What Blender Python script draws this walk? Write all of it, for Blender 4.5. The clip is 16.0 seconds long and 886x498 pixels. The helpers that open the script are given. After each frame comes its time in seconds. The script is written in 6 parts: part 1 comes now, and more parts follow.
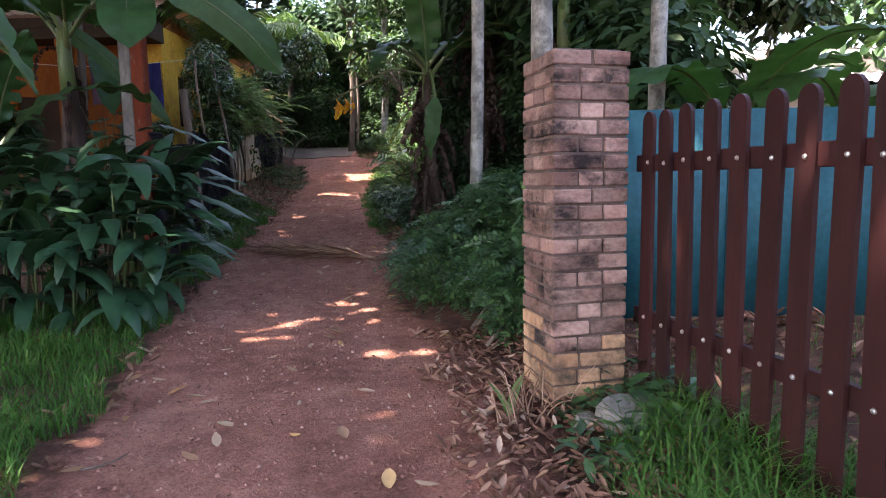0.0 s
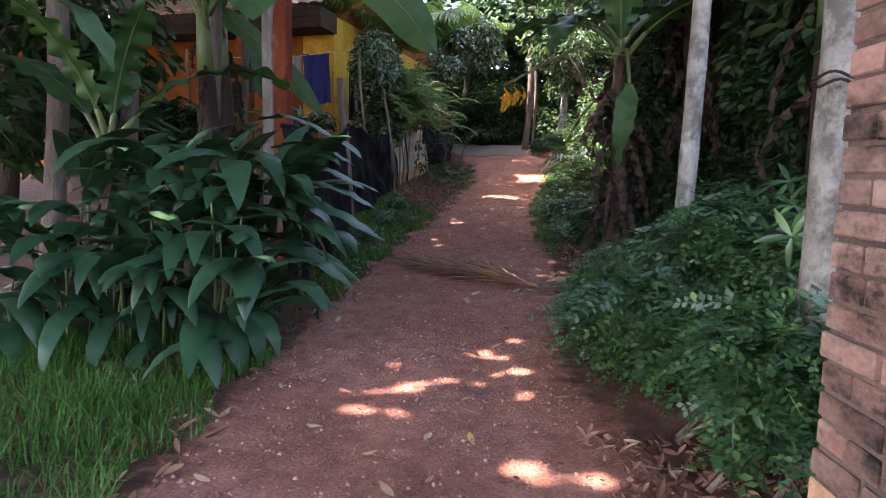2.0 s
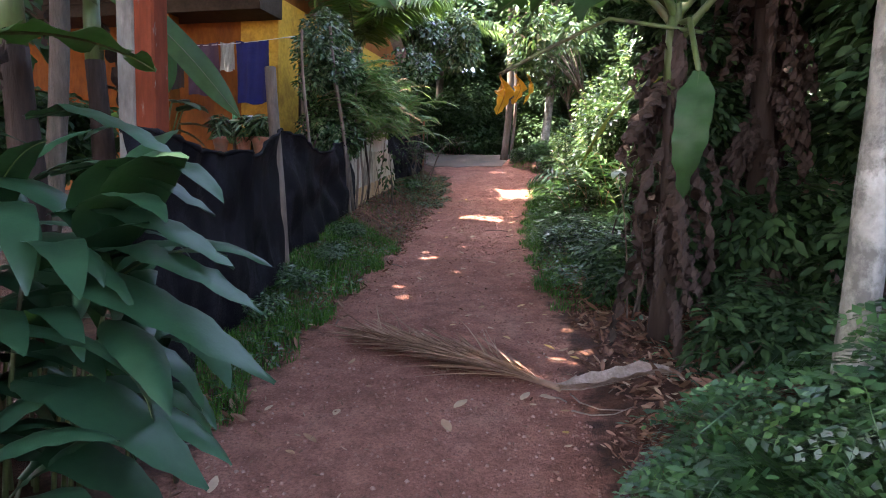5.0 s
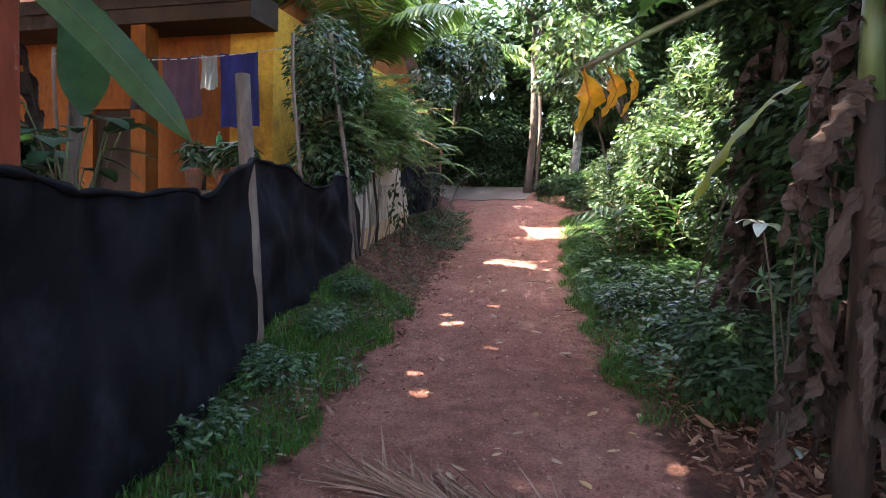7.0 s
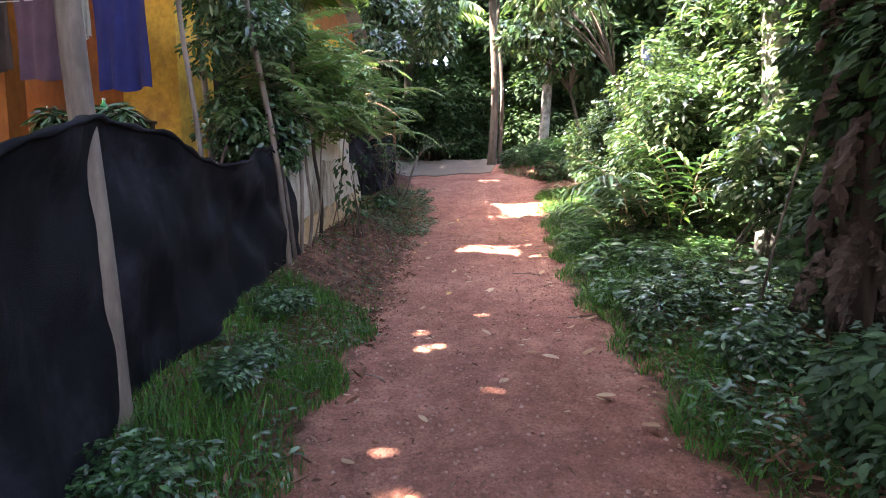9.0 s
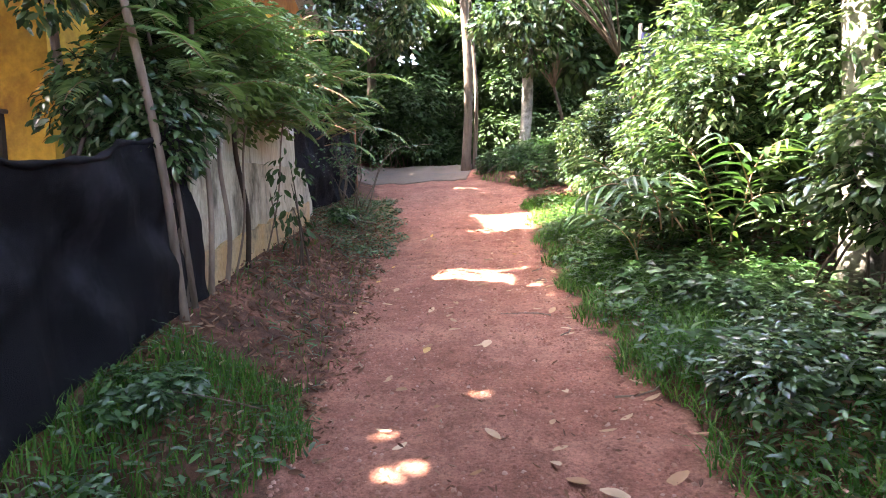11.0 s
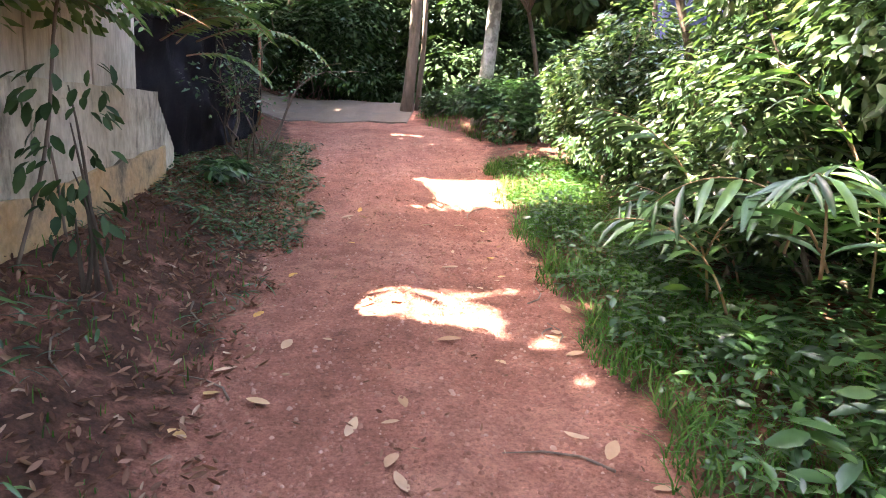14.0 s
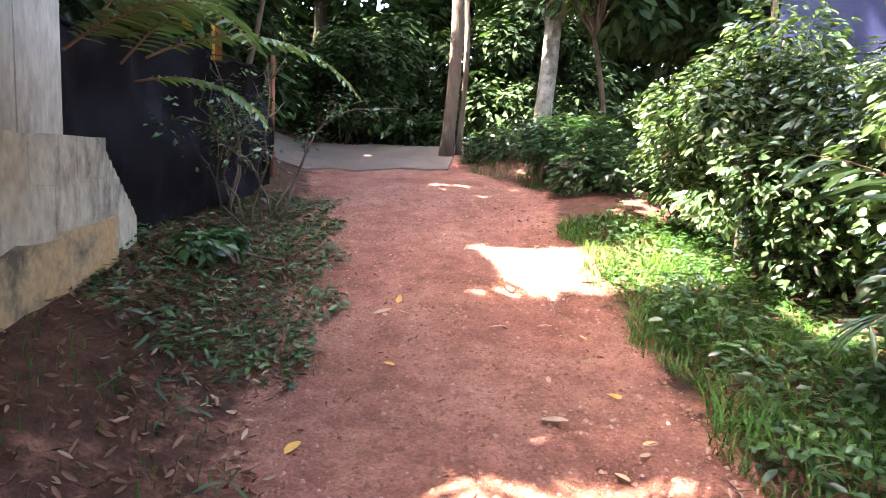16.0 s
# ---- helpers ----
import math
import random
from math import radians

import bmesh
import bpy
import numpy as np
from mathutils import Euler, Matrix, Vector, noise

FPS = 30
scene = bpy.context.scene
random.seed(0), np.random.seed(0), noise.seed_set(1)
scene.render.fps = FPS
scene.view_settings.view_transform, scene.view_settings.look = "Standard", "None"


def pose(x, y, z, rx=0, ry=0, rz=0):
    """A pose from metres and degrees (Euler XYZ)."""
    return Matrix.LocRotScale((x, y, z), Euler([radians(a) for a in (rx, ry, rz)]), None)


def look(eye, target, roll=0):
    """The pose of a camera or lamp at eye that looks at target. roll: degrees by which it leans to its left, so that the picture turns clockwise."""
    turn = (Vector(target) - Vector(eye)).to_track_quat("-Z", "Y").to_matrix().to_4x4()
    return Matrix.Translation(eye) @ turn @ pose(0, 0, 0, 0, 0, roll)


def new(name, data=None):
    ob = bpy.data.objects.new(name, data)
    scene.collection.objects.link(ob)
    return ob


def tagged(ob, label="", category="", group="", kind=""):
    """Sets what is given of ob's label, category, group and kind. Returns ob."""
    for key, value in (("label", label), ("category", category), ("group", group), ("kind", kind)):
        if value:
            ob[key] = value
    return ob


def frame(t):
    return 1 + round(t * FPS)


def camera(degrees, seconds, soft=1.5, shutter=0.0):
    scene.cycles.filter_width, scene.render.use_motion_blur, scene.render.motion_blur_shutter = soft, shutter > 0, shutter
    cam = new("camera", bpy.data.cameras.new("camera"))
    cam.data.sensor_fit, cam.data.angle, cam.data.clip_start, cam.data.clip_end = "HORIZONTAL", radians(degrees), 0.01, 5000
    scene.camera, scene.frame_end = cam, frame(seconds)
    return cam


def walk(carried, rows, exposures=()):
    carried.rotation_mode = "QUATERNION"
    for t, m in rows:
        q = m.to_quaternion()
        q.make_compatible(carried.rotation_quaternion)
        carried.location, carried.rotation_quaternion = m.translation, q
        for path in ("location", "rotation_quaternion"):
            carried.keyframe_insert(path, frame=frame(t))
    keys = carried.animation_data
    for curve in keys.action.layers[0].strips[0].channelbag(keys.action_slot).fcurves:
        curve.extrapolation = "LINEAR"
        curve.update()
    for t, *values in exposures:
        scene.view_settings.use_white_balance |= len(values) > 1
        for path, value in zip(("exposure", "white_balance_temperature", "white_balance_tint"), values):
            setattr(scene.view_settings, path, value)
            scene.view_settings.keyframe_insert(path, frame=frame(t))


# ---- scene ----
cam = camera(71.0, 16.0, 1.0)
SKY, SUNPOWER, STOPS = 0.15, 3.2, 2.5
PATH = [
    (0, (0.027, 0.36, 1.251), (-0.013, 2.347, 1.026), -0.9),
    (0.5, (0.022, 0.78, 1.227), (-0.096, 2.757, 0.95), 0.8),
    (1, (-0.013, 1.133, 1.259), (-0.29, 3.092, 0.963), -1.3),
    (1.5, (-0.028, 1.524, 1.291), (-0.518, 3.449, 1.061), 2.1),
    (2, (-0.118, 1.867, 1.341), (-0.692, 3.768, 1.108), 1.2),
    (2.5, (-0.199, 2.22, 1.363), (-0.909, 4.077, 1.138), 1.1),
    (3, (-0.33, 2.569, 1.422), (-1.05, 4.429, 1.286), -0.1),
    (3.2, (-0.394, 2.655, 1.447), (-1.03, 4.541, 1.251), -0.8),
    (5.3, (-0.812, 4.271, 1.522), (-1.25, 6.212, 1.317), 2.0),
    (5.5, (-0.87, 4.421, 1.522), (-1.26, 6.377, 1.368), 2.3),
    (6, (-1.006, 4.815, 1.555), (-1.314, 6.783, 1.37), 0.8),
    (6.5, (-1.137, 5.227, 1.617), (-1.598, 7.167, 1.468), 1.1),
    (7, (-1.31, 5.655, 1.652), (-1.838, 7.58, 1.537), 1.7),
    (7.5, (-1.437, 6.05, 1.678), (-2.034, 7.957, 1.594), 0.1),
    (8, (-1.564, 6.432, 1.649), (-2.058, 8.365, 1.51), 2.2),
    (8.2, (-1.632, 6.604, 1.691), (-2.082, 8.545, 1.522), 1.4),
    (10.3, (-2.078, 8.382, 1.636), (-2.456, 10.336, 1.442), -1.9),
    (10.5, (-2.11, 8.557, 1.646), (-2.496, 10.512, 1.479), -0.7),
    (11, (-2.209, 8.983, 1.681), (-2.499, 10.955, 1.519), -1.8),
    (11.5, (-2.265, 9.419, 1.729), (-2.624, 11.381, 1.59), -0.4),
    (12, (-2.352, 9.838, 1.773), (-2.533, 11.821, 1.587), 0.1),
    (12.5, (-2.42, 10.249, 1.822), (-2.637, 12.235, 1.729), 1.1),
    (13, (-2.488, 10.678, 1.849), (-2.647, 12.67, 1.752), 2.4),
    (13.5, (-2.574, 11.077, 1.861), (-2.62, 13.057, 1.587), 1.9),
    (14, (-2.654, 11.58, 1.865), (-2.7, 13.548, 1.511), 2.8),
    (14.5, (-2.74, 12.008, 1.882), (-2.733, 13.974, 1.515), 0.9),
    (15, (-2.814, 12.448, 1.898), (-2.763, 14.417, 1.551), 3.2),
    (15.5, (-2.883, 12.84, 1.925), (-2.933, 14.823, 1.668), 3.8),
    (16, (-3.001, 13.238, 1.96), (-3.142, 15.22, 1.731), 2.1),
]
walk(cam, [(t, look(eye, target, roll)) for t, eye, target, roll in PATH], [(t, STOPS + s, 6900 if t < 9 else 7250, 22) for t, s in ((0.0, 1.15), (3.0, 1.65), (6.0, 1.95), (8.0, 2.1), (10.5, 2.7), (13.5, 2.55), (16.0, 2.6))])

# ---- light ----
SUN = Vector((-0.46, -0.24, 0.855)).normalized()
wd = bpy.data.worlds.new("world")
scene.world = wd
wd.use_nodes = True
_n = wd.node_tree.nodes
_sky = _n.new("ShaderNodeTexSky")
_sky.sky_type, _sky.sun_disc = "NISHITA", False
_sky.sun_elevation = math.asin(SUN.z)
_sky.sun_rotation = math.atan2(SUN.x, SUN.y)
_sky.air_density, _sky.dust_density = 1.0, 2.5
wd.node_tree.links.new(_sky.outputs[0], _n["Background"].inputs[0])
_n["Background"].inputs[1].default_value = SKY
_sun = bpy.data.lights.new("sun", "SUN")
_sun.energy, _sun.angle, _sun.color = SUNPOWER, radians(0.55), (1.0, 0.95, 0.86)
new("sun", _sun).matrix_world = look(SUN * 50, (0, 0, 0))

# ---- materials ----


def nodes(name):
    m = bpy.data.materials.new(name)
    m.use_nodes = True
    nt = m.node_tree
    return m, nt, nt.nodes["Principled BSDF"], nt.nodes["Material Output"]


def add(nt, kind, **props):
    n = nt.nodes.new("ShaderNode" + kind)
    for k, v in props.items():
        if k == "blend_type":
            n.blend_type = v
        elif k == "data_type":
            n.data_type = v
        elif k == "operation":
            n.operation = v
        elif k == "attribute_name":
            n.attribute_name = v
        else:
            n.inputs[k].default_value = v
    return n


def noise_of(nt, scale, detail=5, rough=0.6, stretch=None):
    tc = add(nt, "NewGeometry")
    n = add(nt, "TexNoise", Scale=scale, Detail=detail, Roughness=rough)
    if stretch:
        mp = add(nt, "Mapping", Scale=stretch)
        nt.links.new(tc.outputs["Position"], mp.inputs[0])
        nt.links.new(mp.outputs[0], n.inputs["Vector"])
    else:
        nt.links.new(tc.outputs["Position"], n.inputs["Vector"])
    return n


def ramp(nt, src, stops):
    r = add(nt, "ValToRGB")
    e = r.color_ramp.elements
    while len(e) < len(stops):
        e.new(0.5)
    for el, (p, c) in zip(e, stops):
        el.position, el.color = p, (*c, 1) if len(c) == 3 else c
    nt.links.new(src, r.inputs[0])
    return r


def mixed(nt, a, b, f, blend="MIX"):
    m = add(nt, "MixRGB", blend_type=blend)
    for i, v in ((1, a), (2, b), (0, f)):
        if isinstance(v, (int, float)):
            m.inputs[i].default_value = v
        elif isinstance(v, tuple):
            m.inputs[i].default_value = (*v, 1)
        else:
            nt.links.new(v, m.inputs[i])
    return m


def bumped(nt, bsdf, src, strength, dist=0.01):
    b = add(nt, "Bump", Strength=strength, Distance=dist)
    nt.links.new(src, b.inputs["Height"])
    nt.links.new(b.outputs[0], bsdf.inputs["Normal"])


def surface(name, c1, c2, rough=0.8, big=1.2, fine=30.0, bump=0.3, stain=None, stain_scale=2.0, stretch=None, metal=0.0, dist=0.01, vary=0.0, stain_at=(0.5, 0.68), spec=0.5):
    """Two-scale procedural surface: c1 to c2 by broad and fine noise, with optional stains."""
    m, nt, b, out = nodes(name)
    n1, n2 = noise_of(nt, big, 6, 0.62, stretch), noise_of(nt, fine, 4, 0.6, stretch)
    r1 = ramp(nt, n1.outputs[0], [(0.3, c1), (0.7, c2)])
    r2 = ramp(nt, n2.outputs[0], [(0.25, (0.55, 0.55, 0.55)), (0.75, (1.25, 1.25, 1.25))])
    col = mixed(nt, r1.outputs[0], r2.outputs[0], 0.7, "MULTIPLY").outputs[0]
    if stain:
        n3 = noise_of(nt, stain_scale, 7, 0.7, stretch)
        r3 = ramp(nt, n3.outputs[0], [(stain_at[0], (0, 0, 0)), (stain_at[1], (1, 1, 1))])
        col = mixed(nt, col, stain, r3.outputs[0]).outputs[0]
    if vary:
        oi = add(nt, "ObjectInfo")
        rv = ramp(nt, oi.outputs["Random"], [(0.0, (1 - vary,) * 3), (1.0, (1 + vary * 0.6,) * 3)])
        col = mixed(nt, col, rv.outputs[0], 1.0, "MULTIPLY").outputs[0]
    nt.links.new(col, b.inputs["Base Color"])
    b.inputs["Roughness"].default_value, b.inputs["Metallic"].default_value = rough, metal
    b.inputs["Specular IOR Level"].default_value = spec
    bumped(nt, b, n2.outputs[0], bump, dist)
    return m


def leafy(name, c1, c2, rough=0.45, through_light=0.3, spec=0.5, c3=None, per_object=False):
    """A leaf: colour varies from leaf to leaf, with veins of noise, gloss and light through the blade."""
    m, nt, b, out = nodes(name)
    if per_object:
        src = add(nt, "ObjectInfo").outputs["Random"]
    else:
        src = add(nt, "NewGeometry").outputs["Random Per Island"]
    stops = [(0.0, c1), (0.85, c2)] + ([(1.0, c3)] if c3 else [])
    r = ramp(nt, src, stops)
    n = noise_of(nt, 9.0, 4, 0.6)
    rn = ramp(nt, n.outputs[0], [(0.3, (0.7, 0.7, 0.7)), (0.7, (1.2, 1.2, 1.2))])
    col = mixed(nt, r.outputs[0], rn.outputs[0], 0.8, "MULTIPLY").outputs[0]
    nt.links.new(col, b.inputs["Base Color"])
    b.inputs["Roughness"].default_value, b.inputs["Specular IOR Level"].default_value = rough, spec
    n2 = noise_of(nt, 60.0, 3)
    bumped(nt, b, n2.outputs[0], 0.15, 0.004)
    t = add(nt, "BsdfTranslucent")
    tint = mixed(nt, col, (1.25, 1.3, 0.62), 1.0, "MULTIPLY")
    nt.links.new(tint.outputs[0], t.inputs[0])
    mx = add(nt, "MixShader", Fac=through_light)
    nt.links.new(b.outputs[0], mx.inputs[1])
    nt.links.new(t.outputs[0], mx.inputs[2])
    nt.links.new(mx.outputs[0], out.inputs[0])
    return m


def ground_material():
    """Red laterite track, dark litter soil beside it, mixed by the sheet's own track attribute."""
    m, nt, b, out = nodes("laterite ground")
    broad, mid, fine = noise_of(nt, 1.1, 7, 0.66), noise_of(nt, 6.0, 6, 0.65), noise_of(nt, 55.0, 6, 0.78)
    road = ramp(nt, broad.outputs[0], [(0.25, (0.16, 0.062, 0.042)), (0.5, (0.275, 0.118, 0.085)), (0.8, (0.40, 0.205, 0.155))])
    midr = ramp(nt, mid.outputs[0], [(0.28, (0.5, 0.46, 0.44)), (0.72, (1.34, 1.34, 1.34))])
    road2 = mixed(nt, road.outputs[0], midr.outputs[0], 0.8, "MULTIPLY")
    finer = ramp(nt, fine.outputs[0], [(0.27, (0.34, 0.29, 0.27)), (0.46, (0.95, 0.93, 0.92)), (0.72, (1.62, 1.58, 1.54))])
    road3 = mixed(nt, road2.outputs[0], finer.outputs[0], 1.0, "MULTIPLY")
    soil = ramp(nt, mid.outputs[0], [(0.3, (0.04, 0.02, 0.014)), (0.55, (0.105, 0.046, 0.03)), (0.75, (0.19, 0.085, 0.056))])
    soil2 = mixed(nt, soil.outputs[0], finer.outputs[0], 0.8, "MULTIPLY")
    at = add(nt, "Attribute")
    at.attribute_name = "track"
    j = add(nt, "Math", operation="MULTIPLY_ADD")
    nt.links.new(mid.outputs[0], j.inputs[0])
    j.inputs[1].default_value = 0.9
    k = add(nt, "Math", operation="ADD")
    nt.links.new(at.outputs["Fac"], k.inputs[0])
    j.inputs[2].default_value = -0.45
    nt.links.new(j.outputs[0], k.inputs[1])
    f = ramp(nt, k.outputs[0], [(0.35, (0, 0, 0)), (0.65, (1, 1, 1))])
    col = mixed(nt, soil2.outputs[0], road3.outputs[0], f.outputs[0])
    nt.links.new(col.outputs[0], b.inputs["Base Color"])
    b.inputs["Roughness"].default_value = 0.92
    b.inputs["Specular IOR Level"].default_value = 0.25
    h = mixed(nt, fine.outputs[0], mid.outputs[0], 0.4)
    bumped(nt, b, h.outputs[0], 0.95, 0.035)
    return m


GROUND = ground_material()
CONCRETE = surface("road concrete", (0.105, 0.074, 0.058), (0.175, 0.13, 0.10), 0.9, 0.8, 40, 0.3, (0.09, 0.075, 0.066), 1.5)
WALLCON = surface("stained render", (0.37, 0.31, 0.22), (0.58, 0.53, 0.44), 0.9, 1.5, 25, 0.4, (0.06, 0.053, 0.036), 2.0, (1.0, 1.0, 0.5), stain_at=(0.45, 0.62), spec=0.25)
TERRACOTTA = surface("terracotta", (0.30, 0.10, 0.05), (0.42, 0.17, 0.09), 0.8, 5, 40, 0.3, (0.16, 0.10, 0.07), 5)
WALLBASE = surface("mud-splashed render", (0.42, 0.24, 0.09), (0.5, 0.38, 0.24), 0.9, 3.0, 30, 0.4, (0.10, 0.08, 0.05), 3.0)
PANEL = surface("precast panel", (0.38, 0.35, 0.29), (0.54, 0.50, 0.42), 0.88, 1.5, 30, 0.3, (0.14, 0.125, 0.10), 2.0, (1, 1, 0.3))
BRICK = surface("old brick", (0.26, 0.13, 0.10), (0.39, 0.26, 0.215), 0.9, 5.0, 45, 0.6, (0.028, 0.02, 0.018), 3.0, (0.8, 0.8, 1.2), vary=0.5, stain_at=(0.48, 0.62), spec=0.25)
BRICKLOW = surface("ochre-washed brick", (0.34, 0.17, 0.09), (0.46, 0.28, 0.165), 0.85, 4.0, 45, 0.5, (0.07, 0.05, 0.03), 5.0, vary=0.25)
MORTAR = surface("dark mortar", (0.05, 0.035, 0.03), (0.15, 0.10, 0.08), 0.95, 6, 60, 0.6)
PICKET = surface("red-brown wood paint", (0.022, 0.006, 0.006), (0.04, 0.010, 0.009), 0.6, 3, 30, 0.2, (0.02, 0.007, 0.006), 4, (1, 1, 0.2), vary=0.3, spec=0.2)
TEAL = surface("teal sheet paint", (0.009, 0.064, 0.08), (0.014, 0.088, 0.108), 0.55, 1.0, 20, 0.1, (0.008, 0.045, 0.056), 2.0, spec=0.2)
STEEL = surface("dull screw steel", (0.45, 0.43, 0.4), (0.6, 0.58, 0.55), 0.4, 20, 80, 0.1, metal=0.8)
ORANGE = surface("orange house paint", (0.17, 0.05, 0.008), (0.25, 0.08, 0.012), 0.85, 0.8, 15, 0.15, (0.10, 0.03, 0.012), 1.3, (1, 1, 0.4), stain_at=(0.52, 0.72), spec=0.2)
YELLOW = surface("yellow house paint", (0.46, 0.25, 0.03), (0.56, 0.32, 0.05), 0.85, 1.0, 15, 0.15, (0.26, 0.12, 0.025), 1.5, spec=0.2)
TILE = surface("weathered roof tile", (0.30, 0.20, 0.16), (0.48, 0.36, 0.31), 0.85, 1.0, 20, 0.4, (0.12, 0.09, 0.08), 2.0)
DARKWOOD = surface("dark timber", (0.022, 0.015, 0.011), (0.05, 0.033, 0.022), 0.8, 2, 25, 0.3, spec=0.15)
BARK = surface("brown bark", (0.065, 0.048, 0.036), (0.17, 0.125, 0.095), 0.9, 3, 25, 0.9, (0.05, 0.04, 0.03), 4, (1, 1, 0.25), dist=0.03)
PALE = surface("pale palm bark", (0.16, 0.145, 0.12), (0.34, 0.325, 0.285), 0.85, 5, 26, 0.8, (0.09, 0.085, 0.07), 9, (1, 1, 0.8), stain_at=(0.45, 0.6))
POSTWOOD = surface("grey weathered pole", (0.11, 0.075, 0.055), (0.25, 0.19, 0.145), 0.85, 4, 30, 0.6, (0.07, 0.05, 0.04), 5, (1, 1, 0.2))
REDPOST = surface("rust-red peeling post", (0.13, 0.026, 0.012), (0.20, 0.045, 0.02), 0.85, 3, 25, 0.4, (0.20, 0.175, 0.155), 3.0, (1, 1, 0.25), stain_at=(0.54, 0.58), spec=0.15)
GREYPOST = surface("grey concrete post", (0.14, 0.125, 0.11), (0.27, 0.25, 0.215), 0.85, 3, 25, 0.4, (0.06, 0.05, 0.045), 3.0, (1, 1, 0.3))
RUST = surface("rusty steel", (0.14, 0.05, 0.025), (0.26, 0.10, 0.045), 0.8, 6, 40, 0.4)
DRY = leafy("dry leaf", (0.10, 0.045, 0.03), (0.27, 0.145, 0.10), 0.8, 0.1, 0.2, (0.46, 0.32, 0.24))
DRYOB = leafy("fallen leaf", (0.28, 0.13, 0.06), (0.52, 0.36, 0.25), 0.7, 0.1, 0.3, (0.62, 0.34, 0.08), per_object=True)
STRAW = leafy("dry palm straw", (0.15, 0.075, 0.045), (0.40, 0.25, 0.17), 0.75, 0.05, 0.3)
PAPERY = surface("papery dry sheath", (0.21, 0.145, 0.11), (0.38, 0.28, 0.225), 0.85, 6, 60, 0.4, (0.11, 0.06, 0.04), 7, spec=0.2)
SHEATH = surface("dry banana sheath", (0.022, 0.013, 0.010), (0.078, 0.05, 0.038), 0.85, 4, 30, 0.9, (0.02, 0.012, 0.009), 4, (1, 1, 0.15), spec=0.2)
STEMGREEN = surface("banana stem green", (0.055, 0.085, 0.025), (0.13, 0.18, 0.05), 0.5, 3, 20, 0.2, (0.05, 0.03, 0.02), 3, (1, 1, 0.2), stain_at=(0.46, 0.62))
BANANA = leafy("banana leaf", (0.013, 0.042, 0.015), (0.036, 0.095, 0.027), 0.48, 0.34, 0.35)
BROAD = leafy("broad dark leaf", (0.011, 0.04, 0.022), (0.028, 0.078, 0.034), 0.42, 0.2, 0.35, (0.08, 0.17, 0.035))
FINE = leafy("small shrub leaf", (0.015, 0.05, 0.02), (0.046, 0.115, 0.034), 0.36, 0.25, 0.6, (0.10, 0.19, 0.06))
# palest leaf tones put the whitish highlights of sunlit leaves into the colour
LIGHT = leafy("light shrub leaf with glint tones", (0.022, 0.056, 0.027), (0.088, 0.15, 0.062), 0.2, 0.27, 0.9, (0.23, 0.27, 0.17))
DARK = leafy("dark woodland leaf", (0.016, 0.043, 0.018), (0.04, 0.083, 0.028), 0.62, 0.25, 0.25)
FEATHER = leafy("feathery leaf", (0.07, 0.14, 0.055), (0.16, 0.25, 0.10), 0.4, 0.4, 0.4)
GRASS = leafy("grass blade", (0.027, 0.085, 0.015), (0.065, 0.165, 0.028), 0.55, 0.3, 0.25, (0.14, 0.2, 0.055))
FROND = leafy("palm leaflet", (0.06, 0.13, 0.03), (0.13, 0.22, 0.05), 0.4, 0.35, 0.5)
YELLOWLEAF = leafy("dying leaf", (0.62, 0.25, 0.02), (0.72, 0.38, 0.04), 0.55, 0.35, 0.3, (0.28, 0.08, 0.03))
# lighter blotches: dust, and bluish highlights of the folds painted in
NET = surface("black shade net", (0.005, 0.005, 0.006), (0.012, 0.011, 0.013), 0.75, 2.0, 220, 0.6, (0.032, 0.03, 0.039), 2.4, stain_at=(0.52, 0.82), spec=0.06)
PEBBLE = leafy("laterite gravel", (0.20, 0.085, 0.06), (0.33, 0.16, 0.12), 0.9, 0.0, 0.2, (0.42, 0.26, 0.21))
BLUE = surface("blue towel cloth", (0.012, 0.013, 0.085), (0.018, 0.022, 0.13), 0.95, 3, 120, 0.4)
MAUVE = surface("mauve towel cloth", (0.055, 0.028, 0.045), (0.09, 0.045, 0.07), 0.95, 3, 120, 0.4)
GREYCLOTH = surface("grey cloth", (0.2, 0.2, 0.18), (0.3, 0.3, 0.27), 0.95, 3, 120, 0.4)
DARKCLOTH = surface("dark cloth", (0.02, 0.015, 0.015), (0.04, 0.025, 0.02), 0.95, 3, 120, 0.4)
TARP = surface("blue tarpaulin", (0.003, 0.005, 0.036), (0.005, 0.009, 0.058), 0.6, 2, 30, 0.3)
CORD = surface("cord", (0.4, 0.4, 0.4), (0.5, 0.5, 0.5), 0.8, 5, 50, 0.1)
GREENPLASTIC = surface("green plastic", (0.02, 0.22, 0.06), (0.03, 0.30, 0.09), 0.35, 4, 30, 0.05)
YELLOWGREEN = leafy("yellowing banana leaf", (0.12, 0.17, 0.02), (0.22, 0.24, 0.03), 0.5, 0.45, 0.3, (0.45, 0.25, 0.03))
SILVERLEAF = leafy("silvery young leaf", (0.36, 0.42, 0.36), (0.5, 0.56, 0.48), 0.4, 0.2, 0.6)
WHITEWALL = surface("pale plaster", (0.55, 0.53, 0.48), (0.68, 0.66, 0.6), 0.85, 1, 20, 0.2, (0.3, 0.28, 0.24), 2)
GREYWALL = surface("grey plaster", (0.2, 0.19, 0.18), (0.3, 0.29, 0.27), 0.85, 1, 20, 0.2)
SHEETMETAL = surface("corrugated roof sheet", (0.45, 0.43, 0.4), (0.62, 0.6, 0.57), 0.5, 1, 20, 0.1, (0.3, 0.2, 0.14), 2, metal=0.3)
